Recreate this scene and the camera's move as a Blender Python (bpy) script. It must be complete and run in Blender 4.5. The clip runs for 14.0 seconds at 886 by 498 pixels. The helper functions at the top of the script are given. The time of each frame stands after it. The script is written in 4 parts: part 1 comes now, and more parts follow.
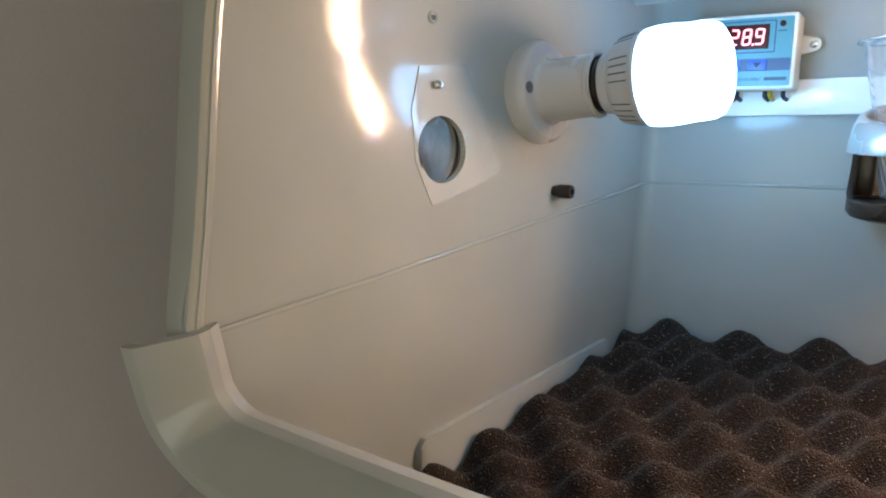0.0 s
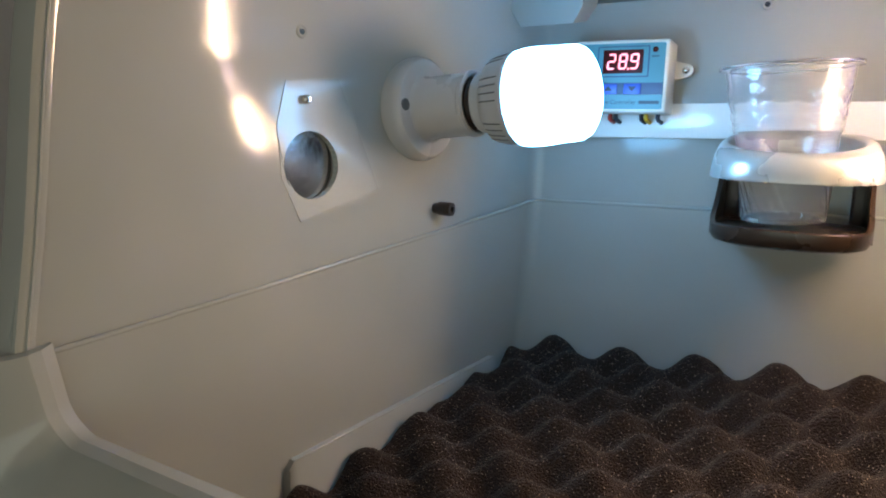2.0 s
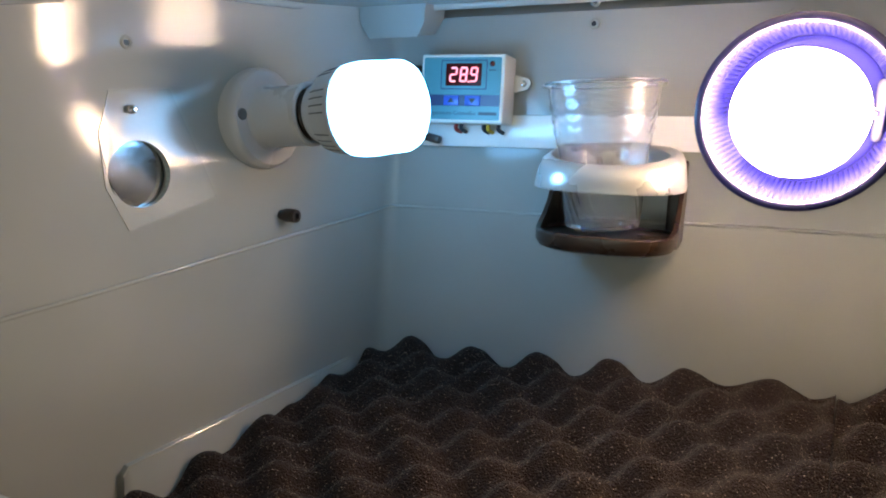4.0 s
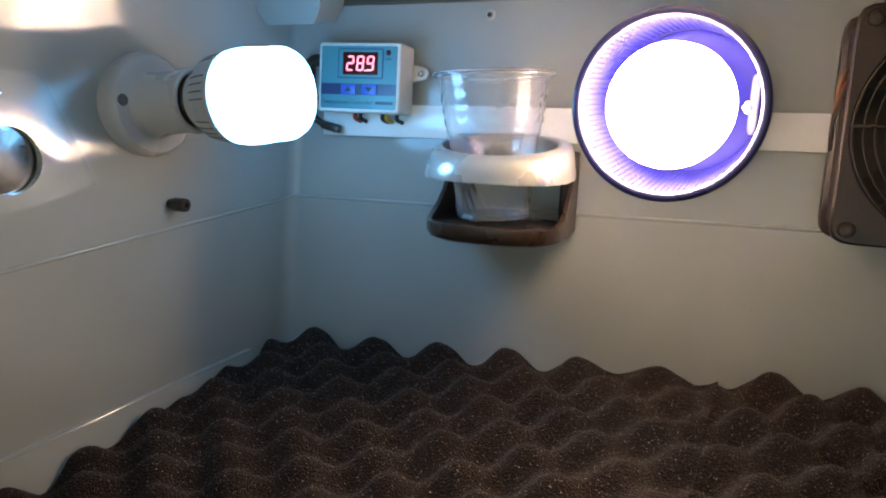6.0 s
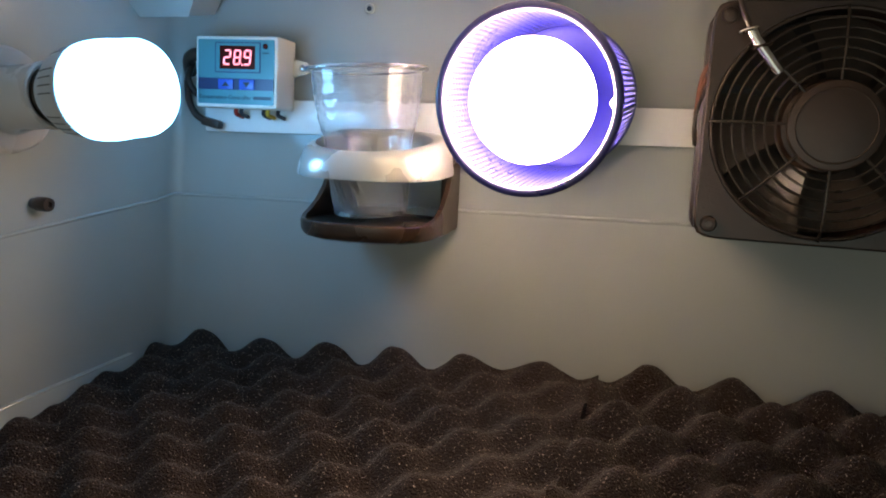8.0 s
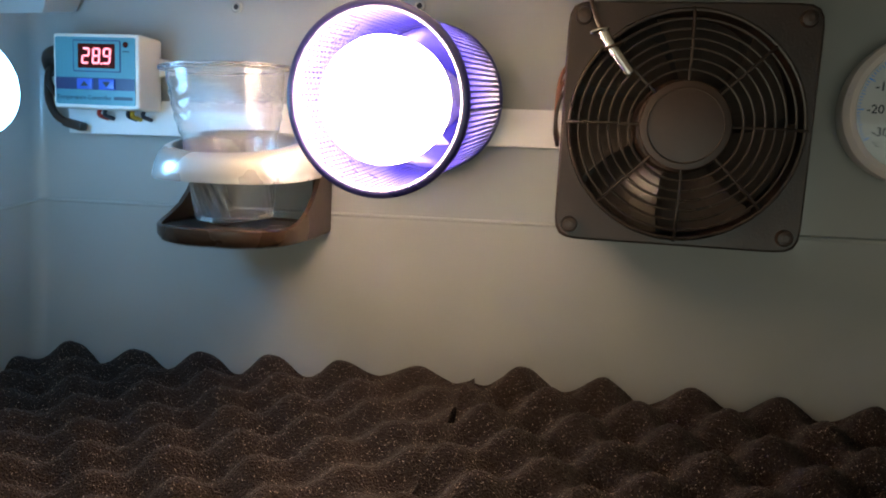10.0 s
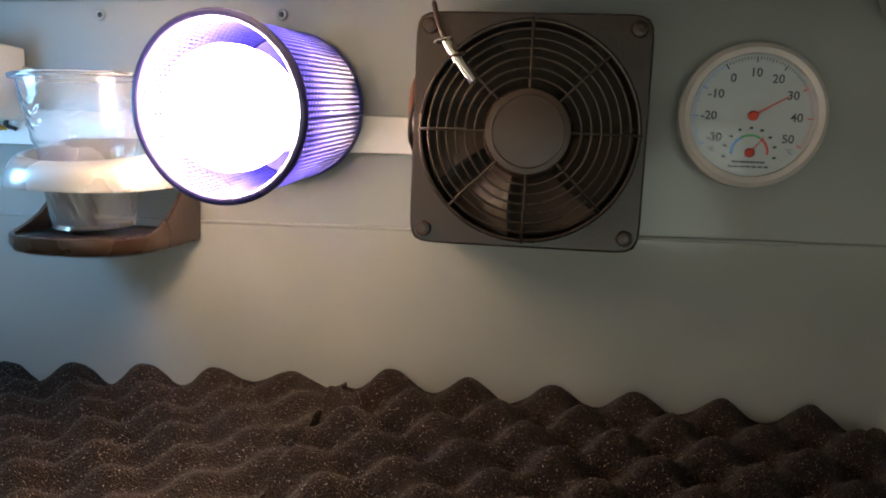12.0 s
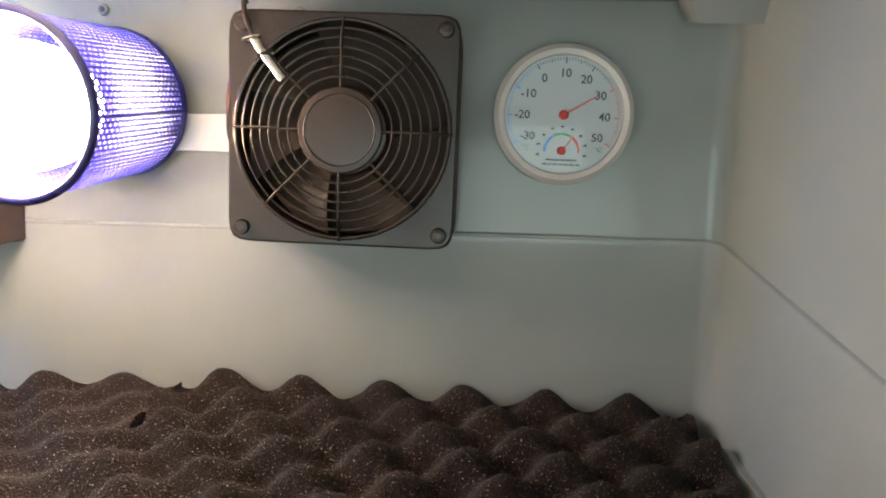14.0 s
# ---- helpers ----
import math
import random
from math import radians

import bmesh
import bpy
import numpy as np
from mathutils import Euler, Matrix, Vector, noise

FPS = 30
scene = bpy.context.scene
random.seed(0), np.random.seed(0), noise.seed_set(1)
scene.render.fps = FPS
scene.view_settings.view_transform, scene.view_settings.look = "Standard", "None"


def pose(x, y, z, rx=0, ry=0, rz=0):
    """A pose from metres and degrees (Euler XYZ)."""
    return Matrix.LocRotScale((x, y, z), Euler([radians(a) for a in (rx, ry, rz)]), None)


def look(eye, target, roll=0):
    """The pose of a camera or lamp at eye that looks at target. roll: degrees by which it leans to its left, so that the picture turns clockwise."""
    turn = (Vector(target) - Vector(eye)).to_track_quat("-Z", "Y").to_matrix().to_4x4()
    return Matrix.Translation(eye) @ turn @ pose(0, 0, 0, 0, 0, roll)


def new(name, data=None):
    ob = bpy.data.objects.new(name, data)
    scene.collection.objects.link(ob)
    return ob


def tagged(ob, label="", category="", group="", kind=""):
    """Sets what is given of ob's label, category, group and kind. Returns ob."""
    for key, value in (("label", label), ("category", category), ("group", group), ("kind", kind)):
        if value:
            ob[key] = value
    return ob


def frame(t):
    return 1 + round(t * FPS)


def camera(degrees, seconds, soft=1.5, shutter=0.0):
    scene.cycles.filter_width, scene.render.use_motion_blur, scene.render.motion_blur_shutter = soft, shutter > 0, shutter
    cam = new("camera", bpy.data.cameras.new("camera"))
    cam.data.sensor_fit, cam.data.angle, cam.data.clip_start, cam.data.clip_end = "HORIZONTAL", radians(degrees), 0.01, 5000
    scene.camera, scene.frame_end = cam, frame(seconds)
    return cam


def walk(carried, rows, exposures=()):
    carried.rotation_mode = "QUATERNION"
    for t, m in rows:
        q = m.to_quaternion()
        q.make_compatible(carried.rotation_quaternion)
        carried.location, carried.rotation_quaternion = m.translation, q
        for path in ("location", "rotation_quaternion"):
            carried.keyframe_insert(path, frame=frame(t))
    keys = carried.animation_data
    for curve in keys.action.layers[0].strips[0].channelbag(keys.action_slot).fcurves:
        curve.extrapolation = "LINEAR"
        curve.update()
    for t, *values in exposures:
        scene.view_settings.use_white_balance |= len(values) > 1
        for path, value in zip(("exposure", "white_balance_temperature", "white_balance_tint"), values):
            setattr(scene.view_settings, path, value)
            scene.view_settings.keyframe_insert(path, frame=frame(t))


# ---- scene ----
from itertools import accumulate

cam = camera(64.5, 14.0, soft=2.0)
# frame of the back wall, which leans back; the floor of the box lies level
WALL = pose(0, 0, 0.058, 0, 1.0, 0) @ pose(0, 0, 0, -12.5, 0, 0)
PATH = [
    (0, (-0.0024, -0.0564, 0.2154), (-1.0786, 1.5977, -0.1100), 0.89),
    (0.5, (0.0012, -0.0537, 0.2182), (-1.0458, 1.6223, -0.0894), 1.47),
    (1, (0.0088, -0.0460, 0.2160), (-0.9972, 1.6545, -0.0945), 1.76),
    (1.5, (0.0124, -0.0433, 0.2158), (-0.9602, 1.6791, -0.0799), 1.68),
    (2, (0.0270, -0.0346, 0.2187), (-0.9052, 1.7115, -0.0683), 2.18),
    (2.5, (0.0415, -0.0296, 0.2278), (-0.8564, 1.7347, -0.0567), 2.32),
    (3, (0.0521, -0.0307, 0.2289), (-0.7984, 1.7588, -0.0442), 2.67),
    (3.5, (0.0676, -0.0278, 0.2290), (-0.7324, 1.7833, -0.0536), 2.72),
    (4, (0.0832, -0.0239, 0.2271), (-0.6776, 1.8041, -0.0550), 2.58),
    (6.5, (0.1278, -0.0047, 0.2273), (-0.4823, 1.8763, -0.0721), 3.22),
    (7, (0.1389, 0.0006, 0.2264), (-0.4405, 1.8910, -0.0744), 3.10),
    (7.5, (0.1470, 0.0048, 0.2266), (-0.3956, 1.9052, -0.0802), 2.96),
    (8, (0.1592, 0.0091, 0.2287), (-0.3498, 1.9204, -0.0673), 3.04),
    (10.5, (0.2146, 0.0277, 0.2280), (-0.1261, 1.9807, -0.0356), 2.81),
    (11, (0.2291, 0.0261, 0.2318), (-0.0915, 1.9837, -0.0234), 2.72),
    (11.5, (0.2436, 0.0266, 0.2305), (-0.0374, 1.9899, -0.0280), 2.52),
    (12, (0.2571, 0.0281, 0.2312), (0.0113, 1.9971, -0.0191), 2.44),
    (12.5, (0.2725, 0.0296, 0.2310), (0.0706, 2.0052, -0.0067), 2.42),
    (13, (0.2923, 0.0305, 0.2304), (0.1254, 2.0095, -0.0063), 2.43),
    (13.5, (0.3101, 0.0314, 0.2358), (0.1844, 2.0131, -0.0036), 2.33),
    (14, (0.3269, 0.0313, 0.2362), (0.2301, 2.0120, -0.0237), 2.40),
]
EXPOSURES = [(0.0, 0.74, 7900, 15), (1.0, 0.52, 7700, 14), (4.0, 0.08, 7050, 11), (7.0, -0.12, 6900, 10), (11.0, 0.22, 7400, 13), (12.0, 0.36, 7250, 13), (13.0, 0.78, 6900, 11), (14.0, 1.40, 6350, 10)]
walk(cam, [(t, WALL @ look(eye, target, roll)) for t, eye, target, roll in PATH], EXPOSURES)

# ---- light ----
world = bpy.data.worlds.new("dim_room")
scene.world = world
world.use_nodes = True
world.node_tree.nodes["Background"].inputs["Color"].default_value = (0.75, 0.85, 1.0, 1)
world.node_tree.nodes["Background"].inputs["Strength"].default_value = 0.02


COOL_GLOW, COOL_WATTS, WARM_GLOW, ROOM_FILL_WATTS = 18.5, 0.07, 108.0, 1.15


# ---- materials ----
def nodes_of(name):
    m = bpy.data.materials.new(name)
    m.use_nodes = True
    return m, m.node_tree.nodes, m.node_tree.links, m.node_tree.nodes["Principled BSDF"]


def surface(name, color, rough=0.5, metal=0.0, vary=0.15, scale=20.0, bump=0.0, bump_scale=300.0, rough_vary=0.1, coat=0.0, fine=400.0):
    """A painted, moulded or metal surface with blotches, grain, uneven gloss and relief."""
    m, n, l, b = nodes_of(name)
    co = n.new("ShaderNodeTexCoord")
    big = n.new("ShaderNodeTexNoise")
    big.inputs["Scale"].default_value = scale
    big.inputs["Detail"].default_value = 5
    small = n.new("ShaderNodeTexNoise")
    small.inputs["Scale"].default_value = fine
    small.inputs["Detail"].default_value = 3
    l.new(co.outputs["Object"], big.inputs["Vector"])
    l.new(co.outputs["Object"], small.inputs["Vector"])
    mix = n.new("ShaderNodeMath")
    mix.operation = "MULTIPLY_ADD"
    mix.inputs[1].default_value = 0.35
    l.new(small.outputs["Fac"], mix.inputs[0])
    l.new(big.outputs["Fac"], mix.inputs[2])
    ramp = n.new("ShaderNodeMapRange")
    ramp.inputs["From Min"].default_value, ramp.inputs["From Max"].default_value = 0.4, 0.95
    ramp.inputs["To Min"].default_value, ramp.inputs["To Max"].default_value = 1 - vary, 1 + vary * 0.5
    l.new(mix.outputs[0], ramp.inputs["Value"])
    tint = n.new("ShaderNodeVectorMath")
    tint.operation = "SCALE"
    tint.inputs[0].default_value = color
    l.new(ramp.outputs["Result"], tint.inputs["Scale"])
    l.new(tint.outputs["Vector"], b.inputs["Base Color"])
    b.inputs["Metallic"].default_value = metal
    gloss = n.new("ShaderNodeMapRange")
    gloss.inputs["From Min"].default_value, gloss.inputs["From Max"].default_value = 0.3, 0.7
    gloss.inputs["To Min"].default_value, gloss.inputs["To Max"].default_value = max(rough - rough_vary, 0.02), min(rough + rough_vary, 1)
    l.new(big.outputs["Fac"], gloss.inputs["Value"])
    l.new(gloss.outputs["Result"], b.inputs["Roughness"])
    if coat:
        b.inputs["Coat Weight"].default_value = coat
        b.inputs["Coat Roughness"].default_value = 0.08
    if bump:
        bn = n.new("ShaderNodeTexNoise")
        bn.inputs["Scale"].default_value = bump_scale
        bn.inputs["Detail"].default_value = 4
        l.new(co.outputs["Object"], bn.inputs["Vector"])
        bu = n.new("ShaderNodeBump")
        bu.inputs["Strength"].default_value = bump
        bu.inputs["Distance"].default_value = 0.001
        l.new(bn.outputs["Fac"], bu.inputs["Height"])
        l.new(bu.outputs["Normal"], b.inputs["Normal"])
    return m


def milky_plastic():
    """Frosted polypropylene: soft gloss, slow waves from moulding, scuffs, a little light let through."""
    m, n, l, b = nodes_of("milky_polypropylene")
    co = n.new("ShaderNodeTexCoord")
    wave = n.new("ShaderNodeTexNoise")
    wave.inputs["Scale"].default_value = 14
    wave.inputs["Detail"].default_value = 1.5
    grain = n.new("ShaderNodeTexNoise")
    grain.inputs["Scale"].default_value = 260
    grain.inputs["Detail"].default_value = 4
    for t in (wave, grain):
        l.new(co.outputs["Object"], t.inputs["Vector"])
    ramp = n.new("ShaderNodeValToRGB")
    ramp.color_ramp.elements[0].color = (0.41, 0.435, 0.415, 1)
    ramp.color_ramp.elements[1].color = (0.475, 0.495, 0.475, 1)
    ramp.color_ramp.elements[0].position, ramp.color_ramp.elements[1].position = 0.3, 0.7
    l.new(wave.outputs["Fac"], ramp.inputs["Fac"])
    l.new(ramp.outputs["Color"], b.inputs["Base Color"])
    scuff = n.new("ShaderNodeMapRange")
    scuff.inputs["From Min"].default_value, scuff.inputs["From Max"].default_value = 0.35, 0.75
    scuff.inputs["To Min"].default_value, scuff.inputs["To Max"].default_value = 0.09, 0.17
    l.new(grain.outputs["Fac"], scuff.inputs["Value"])
    l.new(scuff.outputs["Result"], b.inputs["Roughness"])
    b.inputs["IOR"].default_value = 1.49
    high = n.new("ShaderNodeMath")
    high.operation = "MULTIPLY_ADD"
    high.inputs[1].default_value = 0.02
    l.new(grain.outputs["Fac"], high.inputs[0])
    l.new(wave.outputs["Fac"], high.inputs[2])
    bu = n.new("ShaderNodeBump")
    bu.inputs["Strength"].default_value = 0.25
    bu.inputs["Distance"].default_value = 0.004
    l.new(high.outputs[0], bu.inputs["Height"])
    l.new(bu.outputs["Normal"], b.inputs["Normal"])
    thin = n.new("ShaderNodeBsdfTranslucent")
    thin.inputs["Color"].default_value = (0.50, 0.53, 0.50, 1)
    mix = n.new("ShaderNodeMixShader")
    mix.inputs["Fac"].default_value = 0.28
    l.new(b.outputs["BSDF"], mix.inputs[1])
    l.new(thin.outputs["BSDF"], mix.inputs[2])
    l.new(mix.outputs["Shader"], n["Material Output"].inputs["Surface"])
    return m


def foam_material():
    """Charcoal open-cell foam; glints of its cell walls are painted as pale specks in the colour."""
    m, n, l, b = nodes_of("charcoal_foam")
    co = n.new("ShaderNodeTexCoord")
    cell = n.new("ShaderNodeTexVoronoi")
    cell.inputs["Scale"].default_value = 900
    glint = n.new("ShaderNodeTexNoise")
    glint.inputs["Scale"].default_value = 1100
    glint.inputs["Detail"].default_value = 2
    soft = n.new("ShaderNodeTexNoise")
    soft.inputs["Scale"].default_value = 30
    soft.inputs["Detail"].default_value = 4
    for t in (cell, glint, soft):
        l.new(co.outputs["Object"], t.inputs["Vector"])
    base = n.new("ShaderNodeValToRGB")
    base.color_ramp.elements[0].color, base.color_ramp.elements[1].color = (0.014, 0.0074, 0.0050, 1), (0.030, 0.0158, 0.0108, 1)
    l.new(soft.outputs["Fac"], base.inputs["Fac"])
    painted_glint = n.new("ShaderNodeMapRange")
    painted_glint.inputs["From Min"].default_value, painted_glint.inputs["From Max"].default_value = 0.64, 0.71
    l.new(glint.outputs["Fac"], painted_glint.inputs["Value"])
    mix = n.new("ShaderNodeMix")
    mix.data_type = "RGBA"
    mix.inputs["B"].default_value = (0.40, 0.31, 0.26, 1)
    l.new(painted_glint.outputs["Result"], mix.inputs["Factor"])
    l.new(base.outputs["Color"], mix.inputs["A"])
    l.new(mix.outputs["Result"], b.inputs["Base Color"])
    b.inputs["Roughness"].default_value = 0.85
    b.inputs["Specular IOR Level"].default_value = 0.25
    b.inputs["Sheen Weight"].default_value = 0.05
    b.inputs["Sheen Roughness"].default_value = 0.5
    bu = n.new("ShaderNodeBump")
    bu.inputs["Strength"].default_value = 0.9
    bu.inputs["Distance"].default_value = 0.0018
    l.new(cell.outputs["Distance"], bu.inputs["Height"])
    l.new(bu.outputs["Normal"], b.inputs["Normal"])
    return m


def clear_plastic(name, color=(1, 1, 1), rough=0.03, milk=0.0):
    """Clear plastic; milk mixes in a share of pale diffuse white."""
    m, n, l, b = nodes_of(name)
    b.inputs["Base Color"].default_value = (*color, 1)
    b.inputs["Transmission Weight"].default_value = 1
    b.inputs["Roughness"].default_value = rough
    b.inputs["IOR"].default_value = 1.4
    if milk:
        haze = n.new("ShaderNodeBsdfDiffuse")
        haze.inputs["Color"].default_value = (0.85, 0.86, 0.86, 1)
        mix = n.new("ShaderNodeMixShader")
        mix.inputs["Fac"].default_value = milk
        l.new(b.outputs["BSDF"], mix.inputs[1])
        l.new(haze.outputs["BSDF"], mix.inputs[2])
        l.new(mix.outputs["Shader"], n["Material Output"].inputs["Surface"])
    return m


def glow(name, color, strength):
    m, n, l, b = nodes_of(name)
    b.inputs["Base Color"].default_value = (0.8, 0.8, 0.8, 1)
    b.inputs["Roughness"].default_value = 0.3
    b.inputs["Emission Color"].default_value = (*color, 1)
    b.inputs["Emission Strength"].default_value = strength
    return m


PLASTIC = milky_plastic()
FOAM = foam_material()
CLEAR = clear_plastic("clear_cup_plastic", rough=0.05, milk=0.06)
LENS = clear_plastic("dial_lens_plastic", rough=0.02)
COOL = glow("cool_bulb_glow", (0.15, 0.50, 1.0), COOL_GLOW)
WARM = glow("warm_bulb_glow", (1.0, 0.73, 0.50), WARM_GLOW)
WHITE = surface("white_abs", (0.60, 0.55, 0.525), 0.35, vary=0.05, bump=0.05)
FROSTED = surface("frosted_white_sheet", (0.40, 0.42, 0.40), 0.13, vary=0.06, bump=0.04)
CREAM = surface("cream_abs", (0.74, 0.71, 0.64), 0.4, vary=0.05, bump=0.06)
PORCELAIN = surface("white_socket_plastic", (0.54, 0.53, 0.53), 0.3, vary=0.05)
GREYRIB = surface("grey_bulb_collar", (0.50, 0.53, 0.56), 0.4, vary=0.08)
BLADE = surface("glossy_fan_blade", (0.12, 0.095, 0.080), 0.18, vary=0.2)
# grey that carries the shade of uncut recesses
RECESS_SHADE = surface("recess_shade_grey", (0.12, 0.13, 0.14), 0.5, vary=0.08)
BLACK = surface("black_plastic", (0.026, 0.0150, 0.0110), 0.36, vary=0.25, bump=0.15, bump_scale=700)
DARK = surface("dark_brown_plastic", (0.034, 0.0200, 0.0140), 0.33, vary=0.2, bump=0.1)
WIRE = surface("chromed_wire", (0.075, 0.062, 0.055), 0.30, metal=0.85, vary=0.2)
STEEL = surface("bright_steel", (0.62, 0.60, 0.57), 0.22, metal=1.0, vary=0.15)
BLUEMETAL = surface("blue_lacquered_metal", (0.032, 0.032, 0.40), 0.35, metal=0.0, vary=0.15, coat=0.3)
DARKBLUE = surface("dark_blue_lacquer", (0.020, 0.017, 0.11), 0.32, vary=0.15, coat=0.3)
TEAL = surface("teal_label", (0.05, 0.215, 0.25), 0.35, vary=0.06)
NAVY = surface("navy_label_band", (0.015, 0.035, 0.10), 0.35, vary=0.06)
BUTTON = surface("blue_button", (0.02, 0.09, 0.45), 0.3, vary=0.06)
INK = surface("dark_print", (0.02, 0.025, 0.035), 0.5, vary=0.05)
PALE_INK = surface("dark_teal_print", (0.015, 0.05, 0.075), 0.5, vary=0.05)
SCREEN = surface("dark_red_filter", (0.06, 0.004, 0.004), 0.12, vary=0.05)
DIGIT = glow("red_segments", (1.0, 0.06, 0.03), 2.2)
DIAL = surface("white_dial_card", (0.37, 0.365, 0.365), 0.6, vary=0.03)
RED = surface("red_print", (0.55, 0.05, 0.03), 0.45, vary=0.05)
BLUEINK = surface("blue_print", (0.03, 0.20, 0.60), 0.45, vary=0.05)
GREEN = surface("green_print", (0.05, 0.30, 0.12), 0.45, vary=0.05)
YELLOW = surface("yellow_wire", (0.65, 0.40, 0.03), 0.4)
REDWIRE = surface("red_wire", (0.40, 0.03, 0.02), 0.4)
COPPER = surface("brown_wire", (0.20, 0.075, 0.04), 0.4)
SILVER = surface("silver_painted_plastic", (0.47, 0.465, 0.45), 0.30, metal=0.45, vary=0.06)
STRIP = surface("white_pvc_strip", (0.84, 0.84, 0.81), 0.14, vary=0.05)
FILM = surface("shiny_grey_film", (0.55, 0.56, 0.57), 0.12, metal=0.95, vary=0.4, scale=25, bump=0.5, bump_scale=28)
PAINT = surface("grey_wall_paint", (0.72, 0.66, 0.66), 0.7, vary=0.12, scale=3, bump=0.2, bump_scale=120)


# ---- mesh helpers ----
def part(name, bm, material, parent=None, label="", smooth=True, at=None, sharp=38):
    """Links a bmesh as one mesh object under a thing or a part."""
    me = bpy.data.meshes.new(name)
    bmesh.ops.recalc_face_normals(bm, faces=bm.faces[:])
    bm.to_mesh(me)
    bm.free()
    me.materials.append(material)
    if smooth:
        me.shade_smooth()
        me.set_sharp_from_angle(angle=radians(sharp))
    ob = new(name, me)
    if parent is not None:
        ob.parent = parent
    if at is not None:
        ob.matrix_local = at
    if label:
        tagged(ob, label)
    return ob


def thing(name, m, label, category, group="", kind=""):
    ob = new(name)
    ob.empty_display_size = 0.01
    ob.matrix_world = m
    return tagged(ob, label, category, group, kind)


def box(x0, x1, y0, y1, z0, z1, bevel=0.0, segments=2, bm=None):
    b = bmesh.new() if bm is None else bm
    r = bmesh.ops.create_cube(b, size=1, matrix=Matrix.Translation(((x0 + x1) / 2, (y0 + y1) / 2, (z0 + z1) / 2)) @ Matrix.Diagonal((x1 - x0, y1 - y0, z1 - z0, 1)))
    if bevel:
        edges = {e for v in r["verts"] for e in v.link_edges}
        bmesh.ops.bevel(b, geom=list(edges), offset=bevel, segments=segments, profile=0.5, affect="EDGES")
    return b


def lathe(profile, n=48, m=Matrix(), bm=None, close=False):
    """Turns (radius, height) pairs round z, then moves them by m."""
    b = bmesh.new() if bm is None else bm
    rings = []
    for r, h in profile:
        if r < 1e-6:
            rings.append([b.verts.new(m @ Vector((0, 0, h)))])
        else:
            rings.append([b.verts.new(m @ Vector((r * math.cos(2 * math.pi * k / n), r * math.sin(2 * math.pi * k / n), h))) for k in range(n)])
    pairs = list(zip(rings, rings[1:])) + ([(rings[-1], rings[0])] if close else [])
    for a, c in pairs:
        for k in range(n):
            q = [a[k % len(a)], a[(k + 1) % len(a)], c[(k + 1) % len(c)], c[k % len(c)]]
            q = list(dict.fromkeys(q))
            if len(q) > 2:
                b.faces.new(q)
    return b


def tube(points, r, n=10, bm=None, closed=False, caps=True):
    """A round bar along points."""
    b = bmesh.new() if bm is None else bm
    pts = [Vector(p) for p in points]
    rings = []
    up = None
    for i, p in enumerate(pts):
        a = pts[i - 1] if (i or closed) else p
        c = pts[(i + 1) % len(pts)] if (i + 1 < len(pts) or closed) else p
        d = (c - a).normalized()
        if up is None:
            up = Vector((0, 0, 1)) if abs(d.z) < 0.9 else Vector((1, 0, 0))
        s = d.cross(up).normalized()
        up = s.cross(d).normalized()
        rings.append([b.verts.new(p + r * (math.cos(2 * math.pi * k / n) * s + math.sin(2 * math.pi * k / n) * up)) for k in range(n)])
    for a, c in list(zip(rings, rings[1:])) + ([(rings[-1], rings[0])] if closed else []):
        for k in range(n):
            b.faces.new((a[k], a[(k + 1) % n], c[(k + 1) % n], c[k]))
    if caps and not closed:
        b.faces.new(rings[0])
        b.faces.new(rings[-1])
    return b


def bend(points, steps=8):
    """A smooth line through points (Catmull-Rom)."""
    p = [Vector(q) for q in points]
    p = [2 * p[0] - p[1]] + p + [2 * p[-1] - p[-2]]
    out = []
    for i in range(1, len(p) - 2):
        for k in range(steps):
            t = k / steps
            out.append(0.5 * (2 * p[i] + (p[i + 1] - p[i - 1]) * t + (2 * p[i - 1] - 5 * p[i] + 4 * p[i + 1] - p[i + 2]) * t * t + (3 * p[i] - p[i - 1] - 3 * p[i + 1] + p[i + 2]) * t ** 3))
    return out + [p[-2]]


def loops(sections, cap=False, closed=True, bm=None):
    """Joins point rows of equal length to a skin."""
    b = bmesh.new() if bm is None else bm
    rows = [[b.verts.new(p) for p in s] for s in sections]
    n = len(rows[0])
    for a, c in zip(rows, rows[1:]):
        for k in range(n if closed else n - 1):
            b.faces.new((a[k], a[(k + 1) % n], c[(k + 1) % n], c[k]))
    if cap:
        b.faces.new(rows[0])
        b.faces.new(rows[-1])
    return b


def rounded(w, h, r, n=6):
    """A rounded rectangle round (0, 0) as (x, z) pairs."""
    out = []
    for cx, cz, a0 in ((w / 2 - r, h / 2 - r, 0), (-w / 2 + r, h / 2 - r, 90), (-w / 2 + r, -h / 2 + r, 180), (w / 2 - r, -h / 2 + r, 270)):
        for k in range(n + 1):
            a = radians(a0 + 90 * k / n)
            out.append((cx + r * math.cos(a), cz + r * math.sin(a)))
    return out


